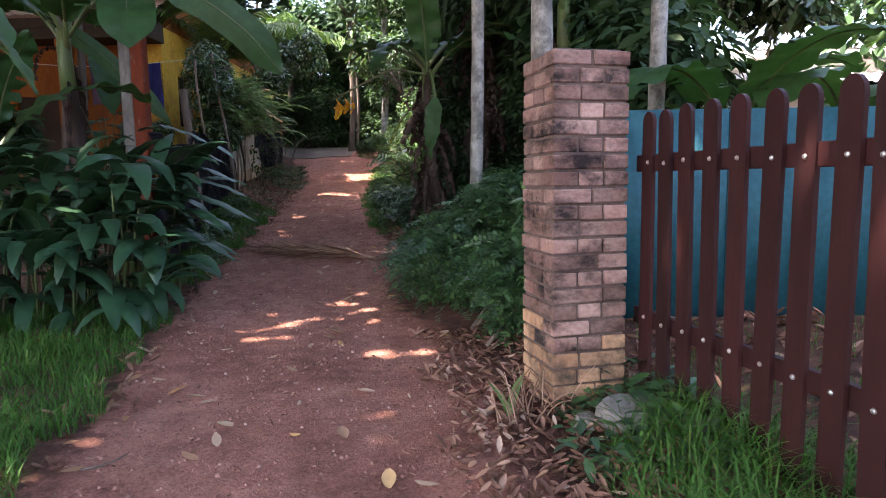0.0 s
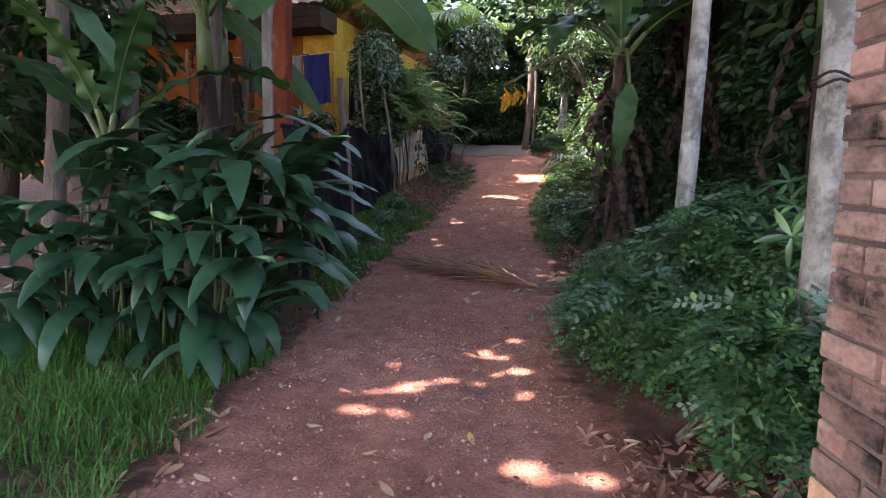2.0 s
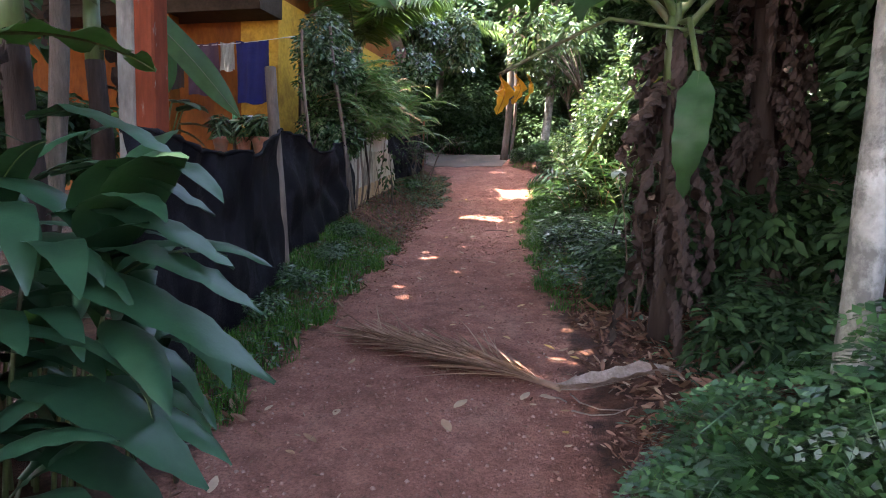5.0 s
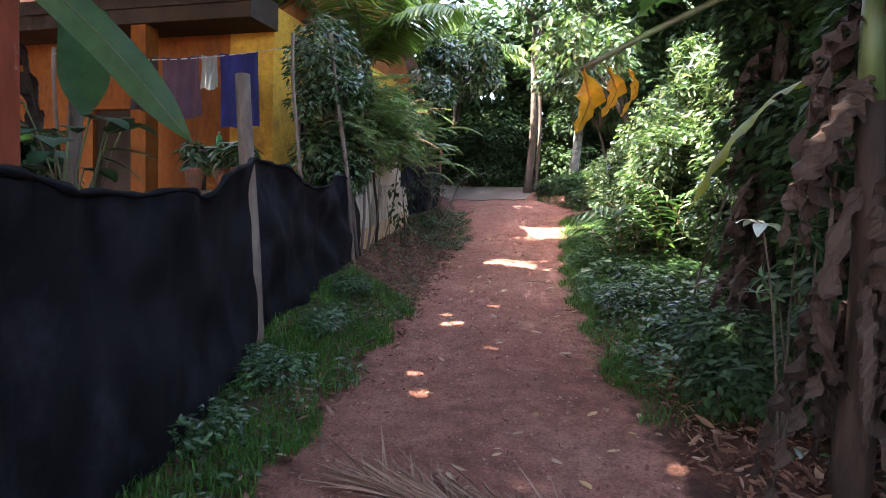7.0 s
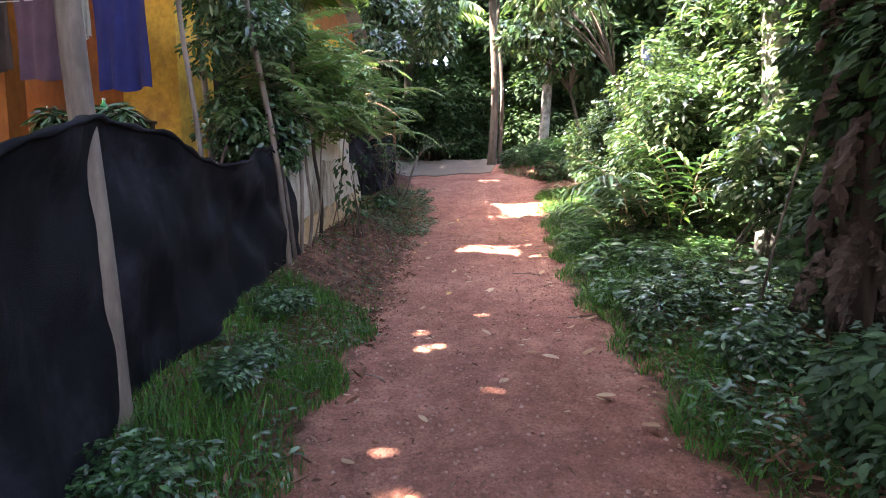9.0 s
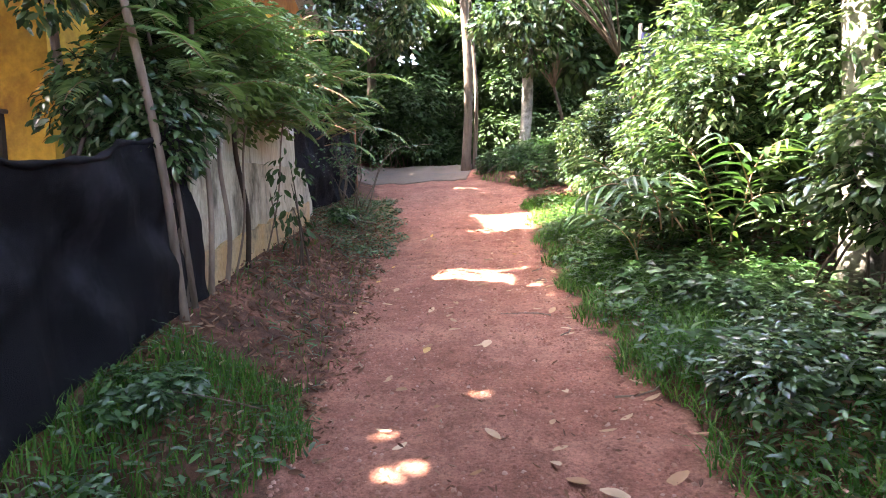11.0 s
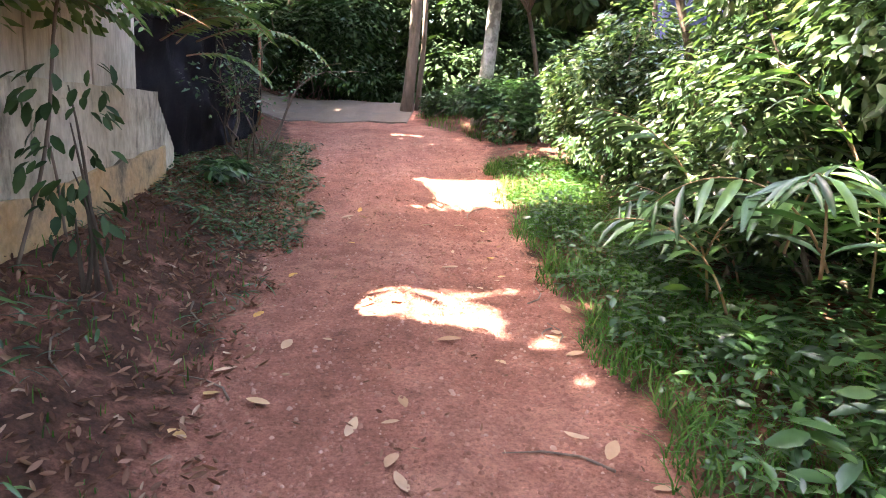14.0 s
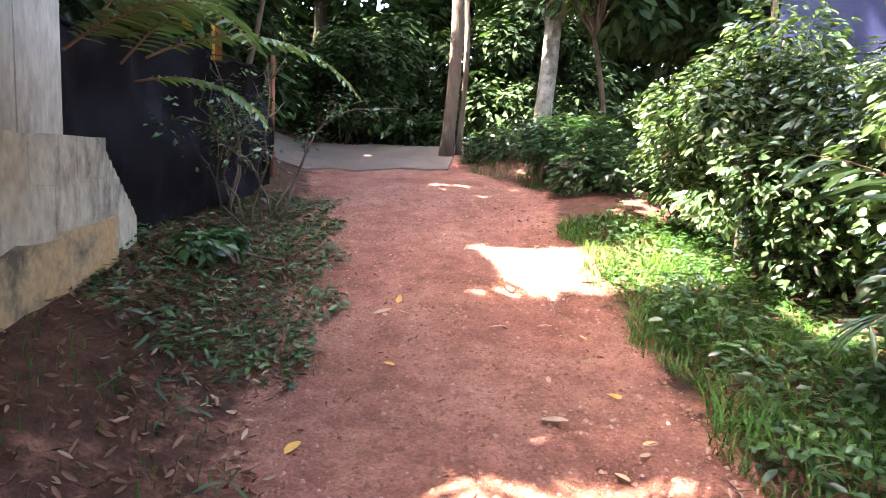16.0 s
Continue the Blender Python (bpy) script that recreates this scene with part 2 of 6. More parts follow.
DARKGLASS = surface("dark window glass", (0.01, 0.01, 0.012), (0.02, 0.02, 0.022), 0.1, 1, 5, 0.0)

# ---- mesh helpers ----
rng = np.random.default_rng(7)


def mesh_of(name, verts, faces, mat, smooth=False):
    me = bpy.data.meshes.new(name)
    verts = np.asarray(verts, dtype=np.float32)
    if isinstance(faces, np.ndarray):
        k = faces.shape[1]
        me.vertices.add(len(verts))
        me.vertices.foreach_set("co", verts.ravel())
        me.loops.add(faces.size)
        me.loops.foreach_set("vertex_index", faces.astype(np.int32).ravel())
        me.polygons.add(len(faces))
        me.polygons.foreach_set("loop_start", np.arange(0, faces.size, k, dtype=np.int32))
        me.update(calc_edges=True)
    else:
        me.from_pydata([tuple(v) for v in verts.tolist()], [], [tuple(f) for f in faces])
    if smooth:
        me.polygons.foreach_set("use_smooth", np.ones(len(me.polygons), dtype=bool))
    me.materials.append(mat)
    me.validate()
    me.update()
    return me


def thing(name, at, label, category, group="", kind=""):
    ob = new(name)
    ob.empty_display_size = 0.2
    ob.location = at
    return tagged(ob, label, category, group, kind)


def part(name, me, parent, label="", at=None, kind=""):
    """A mesh under a thing; its vertices are in world metres unless at is given."""
    ob = new(name, me)
    ob.parent = parent
    if at is None:
        p, loc = parent, Vector()
        while p:
            loc += p.location
            p = p.parent
        ob.location = -loc
    else:
        ob.location = at
    if label:
        ob["label"] = label
    if kind:
        ob["kind"] = kind
    return ob


def whole(name, me, label, category, group="", kind=""):
    return tagged(new(name, me), label, category, group, kind)


def tube(pts, radii, sides=8):
    pts = np.asarray(pts, float)
    n = len(pts)
    radii = np.broadcast_to(np.asarray(radii, float), (n,))
    d = np.gradient(pts, axis=0)
    d /= np.linalg.norm(d, axis=1)[:, None] + 1e-9
    ref = np.array([0, 0, 1.0]) if abs(d[:, 2]).mean() < 0.8 else np.array([1.0, 0, 0])
    u = np.cross(d, ref)
    u /= np.linalg.norm(u, axis=1)[:, None] + 1e-9
    v = np.cross(d, u)
    a = np.linspace(0, 2 * np.pi, sides, endpoint=False)
    ring = u[:, None] * np.cos(a)[None, :, None] + v[:, None] * np.sin(a)[None, :, None]
    V = (pts[:, None] + ring * radii[:, None, None]).reshape(-1, 3)
    F = [(i * sides + j, i * sides + (j + 1) % sides, (i + 1) * sides + (j + 1) % sides, (i + 1) * sides + j) for i in range(n - 1) for j in range(sides)]
    V = np.vstack([V, pts[:1], pts[-1:]])
    a0, b0 = n * sides, n * sides + 1
    F += [(a0, (j + 1) % sides, j, j) for j in range(sides)]
    F += [(b0, (n - 1) * sides + j, (n - 1) * sides + (j + 1) % sides, (n - 1) * sides + (j + 1) % sides) for j in range(sides)]
    return V, F


def clean(F):
    return [tuple(dict.fromkeys(f)) for f in F]


def joined(pieces):
    V, F, o = [], [], 0
    for v, f in pieces:
        V.append(np.asarray(v, float))
        F += [tuple(i + o for i in q) for q in f]
        o += len(v)
    return np.vstack(V), clean(F)


def box(x0, x1, y0, y1, z0, z1, bevel=0.0):
    if not bevel:
        V = [(x, y, z) for z in (z0, z1) for y in (y0, y1) for x in (x0, x1)]
        return np.array(V, float), [(0, 2, 3, 1), (4, 5, 7, 6), (0, 1, 5, 4), (2, 6, 7, 3), (0, 4, 6, 2), (1, 3, 7, 5)]
    bm = bmesh.new()
    bmesh.ops.create_cube(bm, size=1)
    for v in bm.verts:
        v.co = ((x0 + x1) / 2 + v.co.x * (x1 - x0), (y0 + y1) / 2 + v.co.y * (y1 - y0), (z0 + z1) / 2 + v.co.z * (z1 - z0))
    bmesh.ops.bevel(bm, geom=bm.edges[:], offset=bevel, segments=1, affect="EDGES")
    bm.verts.index_update()
    out = np.array([v.co[:] for v in bm.verts]), [[v.index for v in f.verts] for f in bm.faces]
    bm.free()
    return out


def turned(VF, angle, at):
    V, F = VF
    c, s = math.cos(angle), math.sin(angle)
    return np.stack([V[:, 0] * c - V[:, 1] * s + at[0], V[:, 0] * s + V[:, 1] * c + at[1], V[:, 2] + at[2]], 1), F


def unit(a):
    return a / (np.linalg.norm(a, axis=-1, keepdims=True) + 1e-9)


def frames_of(d, up):
    """Turns with y along d and z near up."""
    d, up = unit(d), unit(up)
    x = unit(np.cross(d, up))
    z = np.cross(x, d)
    return np.stack([x, d, z], axis=-1)


def scatter(T, pos, R, scale):
    """Copies of a leaf template, all quads, joined."""
    V, F = T
    scale = np.asarray(scale, float)
    if scale.ndim == 1:
        scale = np.repeat(scale[:, None], 3, 1)
    W = np.einsum("nij,nkj->nki", R, V[None] * scale[:, None, :]) + pos[:, None, :]
    n, k = len(pos), len(V)
    G = F[None] + (np.arange(n) * k)[:, None, None]
    return W.reshape(-1, 3), G.reshape(-1, F.shape[1])


def leaf_shape(width=0.4, stations=4, fold=0.12, droop=0.15, tip=0.0):
    """A unit-long leaf along y: midrib with two folded halves that taper to a point."""
    V, F = [], []
    for i in range(stations + 1):
        t = i / stations
        w = width * 0.5 * max(math.sin(math.pi * min(1, t * 0.92 + 0.04)) ** 0.75, 0.02) * (1 - tip * t)
        z = -droop * t * t
        V += [(-w, t, z + fold * w * 2), (0, t, z), (w, t, z + fold * w * 2)]
    for i in range(stations):
        a = i * 3
        F += [(a, a + 1, a + 4, a + 3), (a + 1, a + 2, a + 5, a + 4)]
    return np.array(V, float), np.array(F)


def rosette(k=7):
    """A whorl of long leaves round a twig tip."""
    V0, F0 = leaf_shape(0.24, 3, 0.2, 0.3)
    Vs, Fs = [], []
    for i in range(k):
        a, e = i * 6.283 / k + 0.4 * math.sin(i * 7), 0.25 + 0.35 * math.cos(i * 3.3)
        x, y, z = V0[:, 0], V0[:, 1] * math.cos(e) - V0[:, 2] * math.sin(e), V0[:, 1] * math.sin(e) + V0[:, 2] * math.cos(e)
        Vs.append(np.stack([x * math.cos(a) - y * math.sin(a), x * math.sin(a) + y * math.cos(a), z], 1))
        Fs.append(F0 + i * len(V0))
    return np.vstack(Vs), np.vstack(Fs)


def pinnate(pairs=7):
    """An arching twig with rounded leaflets in pairs."""
    Vs, Fs = [], []
    W = np.array([(0, 0, 0), (0.3, 0.5, 0.04), (0, 1, -0.03), (-0.3, 0.5, 0.04), (0, 0.5, 0)], float)
    F0 = np.array([(0, 1, 2, 4), (0, 4, 2, 3)])
    for i in range(pairs):
        t = 0.14 + 0.86 * i / (pairs - 1)
        for side in (-1, 1):
            a = side * (1.25 - 0.45 * t + 0.2 * math.sin(i * 5.1))
            ln = 0.2 * (1.1 - 0.4 * t) * (1 + 0.25 * math.sin(i * 4.7 + side))
            x, y, z = W[:, 0] * ln, W[:, 1] * ln, W[:, 2] * ln
            Vs.append(np.stack([x * math.cos(a) + y * math.sin(a), t - x * math.sin(a) + y * math.cos(a), z - 0.35 * t * t + 0.02 * math.sin(i * 3 + side)], 1))
            Fs.append(F0 + 5 * len(Fs))
    for i in range(4):
        t0, t1 = i / 4, (i + 1) / 4
        Vs.append(np.array([(-0.006, t0, -0.35 * t0 * t0), (0.006, t0, -0.35 * t0 * t0), (0.005, t1, -0.35 * t1 * t1), (-0.005, t1, -0.35 * t1 * t1), (0, (t0 + t1) / 2, -0.35 * t0 * t1)]))
        Fs.append(np.array([(0, 1, 2, 3)]) + sum(len(v) for v in Vs[:-1]))
    return np.vstack(Vs), np.vstack(Fs)


ROSETTE = rosette()
PINNATE = pinnate()
SMALL = (np.array([(0, 0, 0), (0.27, 0.45, 0.07), (0, 1, -0.05), (-0.27, 0.45, 0.07), (0, 0.5, 0)], float), np.array([(0, 1, 2, 4), (0, 4, 2, 3)]))
OVAL = leaf_shape(0.42, 3, 0.15, 0.2)
CURLED = leaf_shape(0.36, 4, 0.55, -0.45)
LONG = leaf_shape(0.17, 4, 0.2, 0.35)
CANOPY = (np.array([(0, -0.5, 0), (0.32, 0, 0.05), (0, 0.5, 0), (-0.32, 0, 0.05)], float), np.array([(0, 1, 2, 3)]))
BLADE = (np.array([(-0.5, 0, 0), (0.5, 0, 0), (-0.42, 0.08, 0.45), (0.42, 0.08, 0.45), (-0.25, 0.28, 0.82), (0.25, 0.28, 0.82), (-0.03, 0.6, 1.0), (0.03, 0.6, 1.0)], float),
         np.array([(0, 1, 3, 2), (2, 3, 5, 4), (4, 5, 7, 6)]))

# ---- the lie of the land ----
PROFILE = ((-60, -0.4), (-10, 0.0), (0, 0.02), (4, 0.1), (6, 0.15), (8, 0.3), (10, 0.5), (12, 0.7), (15, 0.94), (16, 1.04), (17, 1.2), (18.5, 1.48), (20, 1.74), (22, 2.05), (24, 2.45), (26, 2.6), (60, 2.8))
LEFT = ((-20, -1.0), (0, -1.3), (3.2, -1.75), (5.2, -2.28), (7, -2.7), (8.9, -2.95), (10.5, -3.15), (12.5, -3.4), (15.2, -3.9), (17.5, -4.4), (20, -5.0), (24, -6.2))
RIGHT = ((-20, 1.0), (0, 0.55), (2.8, 0.35), (4.5, 0.12), (5.5, -0.4), (6.3, -0.62), (7.5, -0.75), (9, -1.0), (10.8, -1.4), (13.1, -1.83), (15, -2.0), (17.6, -2.25), (19, -2.35), (20.5, -2.3), (22, -3.3), (24, -3.7))


def along(table, y):
    return np.interp(y, [p[0] for p in table], [p[1] for p in table])


def smooth01(u):
    u = np.clip(u, 0, 1)
    return u * u * (3 - 2 * u)


def slab_edge(x):
    return np.clip(22.1 + (np.asarray(x) + 3.8) * 0.28, 20.0, 22.4)


def ripple(x, y):
    return 0.5 * np.sin(1.7 * x + 0.6 * y) * np.sin(1.3 * y - 0.4 * x + 1) + 0.3 * np.sin(4.1 * x + 1.2) * np.sin(3.7 * y)


def gz(x, y):
    x, y = np.asarray(x, float), np.asarray(y, float)
    z = along(PROFILE, y)
    l, r = along(LEFT, y), along(RIGHT, y)
    bank = np.interp(y, (4, 8, 12, 14, 17, 20), (0.05, 0.15, 0.36, 0.4, 0.42, 0.3))
    z = z + bank * smooth01((l - x) / 1.0)
    z = z + 0.07 * smooth01((x - r) / 0.6) + 0.025 * ripple(x, y) * smooth01(np.maximum(l - x, x - r) / 0.5 + 0.2)
    z = z - 0.02 * np.exp(-((x - (l * 0.72 + r * 0.28)) / 0.22) ** 2) - 0.02 * np.exp(-((x - (l * 0.28 + r * 0.72)) / 0.22) ** 2)
    z = z + np.interp(y, (18, 20.5, 22, 30), (0, 0.05, 0.16, 0.1)) * smooth01((x - r) / 1.2)
    return z + np.interp(y, (18, 19.6, 21, 24), (0, 0.12, 0.1, 0)) * smooth01((l - x) / 1.0)


def g3(x, y, dz=0.0):
    return np.array((x, y, float(gz(x, y)) + dz))


def ground():
    def spaced(lo, hi, fine0, fine1, step):
        a = np.arange(fine0, fine1 + 1e-6, step)
        left = fine0 - np.geomspace(0.2, fine0 - lo, 26)[::-1]
        right = fine1 + np.geomspace(0.2, hi - fine1, 26)
        return np.concatenate([left, a, right])
    xs, ys = spaced(-400, 400, -7, 4, 0.09), spaced(-400, 500, -1, 25, 0.1)
    X, Y = np.meshgrid(xs, ys)
    Z = gz(X, Y)
    near = (X > -7) & (X < 4) & (Y > -1) & (Y < 25)
    Z = Z + np.where(near, rng.normal(0, 0.004, X.shape), 0)
    V = np.stack([X.ravel(), Y.ravel(), Z.ravel()], 1)
    nx, ny = len(xs), len(ys)
    i = (np.arange(ny - 1)[:, None] * nx + np.arange(nx - 1)[None]).ravel()
    me = mesh_of("ground", V, np.stack([i, i + 1, i + nx + 1, i + nx], 1), GROUND, True)
    l, r = along(LEFT, Y), along(RIGHT, Y)
    inside = np.minimum(X - l, r - X)
    t = np.clip(0.5 + inside / 0.5, 0, 1)
    bare = 0.36 * smooth01((Y - 11) / 1.5) * smooth01((17.5 - Y) / 2) * smooth01((X + 4.7) / 0.4)
    t = np.maximum(t, np.where(X < l, bare, 0))
    me.attributes.new("track", "FLOAT", "POINT").data.foreach_set("value", t.ravel().astype(np.float32))
    whole("ground", me, "red laterite earth lane rising between planted verges", "ground", kind="structure")


ground()


def concrete_road():
    xs = np.linspace(-16, -3.6, 40)
    V, F = [], []
    for i, x in enumerate(xs):
        e = float(slab_edge(x)) + 0.05 * math.sin(i * 1.9) + 0.04 * math.sin(i * 4.3)
        for k in range(7):
            y = e + 2.8 * k / 6
            V.append((x, y, float(gz(x, y)) + 0.022))
    n = len(V)
    V += [(x, y, z - 0.12) for x, y, z in V]
    for i in range(len(xs) - 1):
        for k in range(6):
            a = i * 7 + k
            F.append((a, a + 7, a + 8, a + 1))
        F += [(i * 7, i * 7 + n, i * 7 + 7 + n, i * 7 + 7), (i * 7 + 6, i * 7 + 13, i * 7 + 13 + n, i * 7 + 6 + n)]
    e = (len(xs) - 1) * 7
    F += [(e + k, e + k + n, e + k + 1 + n, e + k + 1) for k in range(6)]
    whole("road", mesh_of("road", V, clean(F), CONCRETE), "worn grey concrete road crossing the top of the lane", "road", kind="structure")


concrete_road()

# ---- sunlit gaps ----
# sunlit spots on the ground: centre, half sizes, turn
SPOTS = ((-1.0, 5.86, 0.15, 0.06, 0.1), (-0.78, 5.6, 0.15, 0.07, 0.2), (-0.88, 5.05, 0.12, 0.045, 0), (-0.54, 4.42, 0.11, 0.05, 0), (-1.68, 5.03, 0.2, 0.02, 0),
         (-1.2, 8.02, 0.14, 0.05, 0), (-0.95, 8.3, 0.14, 0.06, 0), (-2.73, 11.3, 0.16, 0.07, 0.1), (-1.5, 10.94, 0.1, 0.03, 0), (-2.86, 11.57, 0.1, 0.02, 0),
         (-2.98, 14.9, 0.2, 0.17, 0.0), (-2.66, 14.82, 0.26, 0.12, 0.0), (-2.75, 15.2, 0.36, 0.05, 0.05), (-3.1, 15.08, 0.08, 0.16, 0.0), (-2.55, 15.02, 0.22, 0.02, 0.0),
         (-3.08, 15.64, 0.19, 0.06, 0.1), (-2.83, 15.92, 0.19, 0.06, 0.1), (-2.48, 15.95, 0.19, 0.06, 0.1), (-2.5, 15.58, 0.19, 0.06, 0.1), (-2.85, 15.46, 0.18, 0.055, 0.1), (-2.2, 15.3, 0.16, 0.05, 0.1), (-3.35, 18.3, 0.3, 0.07, -0.1),
         (-2.21, 14.5, 0.07, 0.04, 0), (-2.4, 14.3, 0.06, 0.03, 0),
         (-3.15, 18.22, 0.42, 0.08, -0.12), (-2.72, 17.85, 0.26, 0.42, 0.0), (-2.8, 17.25, 0.3, 0.13, 0.0), (-2.2, 17.75, 0.6, 0.55, 0), (-1.7, 17.8, 0.5, 0.6, 0),
         (-3.9, 19.4, 0.3, 0.03, 0.1), (-3.54, 20.86, 0.4, 0.04, 0.1), (-3.1, 20.2, 0.3, 0.03, 0.1))


def out_of_beams(P):
    """True for points that leave the larger sunlit spots free."""
    ok = np.ones(len(P), bool)
    for cx, cy, hx, hy, a in SPOTS:
        if hx * hy < 0.012:
            continue
        k = (P[:, 2] - float(gz(cx, cy))) / SUN.z
        dx, dy = P[:, 0] - SUN.x * k - cx, P[:, 1] - SUN.y * k - cy
        u, v = dx * math.cos(a) + dy * math.sin(a), dy * math.cos(a) - dx * math.sin(a)
        ok &= ((u / (hx + 0.04)) ** 2 + (v / (hy + 0.04)) ** 2 > 1) | (k < 0.6)
    return ok


# ---- plants ----


def branchwork(base, ends, r0=0.02, sides=5, spread=0.0):
    out = []
    for e in ends:
        e = np.asarray(e, float)
        b0 = base + np.array((*(rng.normal(0, 1, 2) * spread), 0))
        m = b0 + (e - b0) * np.array((0.35, 0.35, 0.6)) + rng.normal(0, 0.05, 3)
        t = np.linspace(0, 1, 6)[:, None]
        p = (1 - t) ** 2 * b0 + 2 * t * (1 - t) * m + t * t * e
        out.append(tube(p, np.linspace(r0, r0 * 0.25, 6), sides))
    return joined(out)


def blob_leaves(blobs, n, T, size, droop=0.3, inner=0.55):
    """Leaves round the skins of lumps (centre, radii)."""
    w = np.array([np.prod(b[1]) ** (2 / 3) for b in blobs])
    k = rng.choice(len(blobs), n, p=w / w.sum())
    c, r = np.array([b[0] for b in blobs])[k], np.array([b[1] for b in blobs])[k]
    d = unit(rng.normal(size=(n, 3)))
    p = c + d * r * (inner + (1.08 - inner) * rng.random((n, 1)) ** 0.5)
    ok = p[:, 2] > gz(p[:, 0], p[:, 1]) + 0.02
    ok &= out_of_beams(p)
    p, d = p[ok], d[ok]
    m = len(p)
    az = rng.random(m) * 2 * np.pi
    out = unit(d * np.array((1, 1, 0.4)) + 0.7 * np.stack([np.cos(az), np.sin(az), 0 * az], 1) + np.array((0, 0, -droop)))
    up = unit(d * 0.5 + np.array((0, 0, 1.0)) + rng.normal(0, 0.55, (m, 3)))
    s = size * rng.uniform(0.6, 1.25, m)
    return scatter(T, p - out * s[:, None] * 0.4, frames_of(out, up), s)


def lumps(centre, radii, n, size, low=-0.6):
    c, r = np.array(centre, float), np.array(radii, float)
    out = []
    while len(out) < n:
        d = rng.uniform(-1, 1, 3)
        if np.linalg.norm(d) < 1 and d[2] > low:
            out.append((c + d * r * 0.8, size * rng.uniform(0.6, 1.2) * np.array((1, 1, 0.8))))
    return out


def shrub(name, base, blobs, n, T, size, mat, label, category="shrub", group="", droop=0.3, r0=0.014, bark=None, spread=0.22):
    top = thing(name, base, label, category, group)
    V, F = branchwork(np.array(base), [q[0] for q in blobs[:9]], r0, 5, spread)
    part("stem_frame", mesh_of("stem_frame", V, F, bark or BARK, True), top)
    V, F = blob_leaves(blobs, n, T, size, droop)
    part("foliage", mesh_of("foliage", V, F, mat), top, kind="stuff")
    return top


def young_tree(base, centre, radii, n, size, mat, label):
    """One leaning stem that forks under a loose crown."""
    top = thing("young_tree", base, label, "tree")
    b0, c = np.array(base, float), np.array(centre, float)
    fork = b0 + (c - b0) * np.array((0.45, 0.45, 0.62))
    t = np.linspace(0, 1, 10)[:, None]
    V, F = joined([tube(b0 + (fork - b0) * t + np.array((0.06, 0.05, 0)) * np.sin(t * 3.1), np.linspace(0.045, 0.028, 10), 9)])
    part("trunk", mesh_of("trunk", V, F, BARK, True), top)
    blobs = lumps(centre, radii, 22, 0.36, -1)
    V, F = branchwork(fork, [q[0] for q in blobs[:14]], 0.016, 5)
    part("limb_frame", mesh_of("limb_frame", V, F, BARK, True), top)
    V, F = blob_leaves(blobs, n, OVAL, size, 0.5)
    part("crown", mesh_of("crown", V, F, mat), top, kind="stuff")


def curve_path(base, az, length, rise, fall, n=14):
    """An arching line: leaves base at elevation rise (degrees), bends down by fall degrees in all."""
    p, out = np.array(base, float), []
    for i in range(n + 1):
        out.append(p.copy())
        el = radians(rise - fall * (i / n) ** 1.3)
        p = p + length / n * np.array((math.cos(az) * math.cos(el), math.sin(az) * math.cos(el), math.sin(el)))
    return np.array(out)


def banana_blade(path, width, tears=0.15, ruffle=0.03, hang=0.25, lance=False, face=None):
    """A long ribbed blade along a line, halves folded up from the midrib, edges waved and torn."""
    n = len(path)
    d = unit(np.gradient(path, axis=0))
    side = unit(np.cross(d, np.array((0, 0, 1.0))) + 1e-6)
    if face is not None:
        side = unit(np.array(face, float)[None] - d * (d @ np.array(face, float))[:, None])
    up = np.cross(side, d)
    V, F = [], []
    ph = rng.random() * 6
    for i in range(n):
        t = i / (n - 1)
        w = width * 0.5 * min(1, 0.25 + 4 * t) * (1 - max(0, (t - 0.72) / 0.28) ** 2.2) + 0.004
        if lance:
            w = width * 0.5 * math.sin(math.pi * min(1, 0.05 + 0.95 * t ** 0.8)) ** 0.8 + 0.003
        for k in (-2, -1, 0, 1, 2):
            u = k / 2
            wave = ruffle * math.sin(t * 34 + ph + k) * abs(u)
            V.append(path[i] + side[i] * u * w + up[i] * (abs(u) * w * 0.25 - hang * w * u * u + wave))
    for i in range(n - 1):
        for k in range(4):
            if k in (0, 3) and rng.random() < tears:
                continue
            a = i * 5 + k
            F.append((a, a + 1, a + 6, a + 5))
    V = np.array(V)
    rib = tube(path + up * -0.006, np.linspace(0.016, 0.004, n) * width * 2.2, 5)
    return V, F, rib


def finer_path(p, k=3):
    t = np.linspace(0, 1, len(p))
    u = np.linspace(0, 1, (len(p) - 1) * k + 1)
    return np.stack([np.interp(u, t, p[:, j]) for j in range(3)], 1)


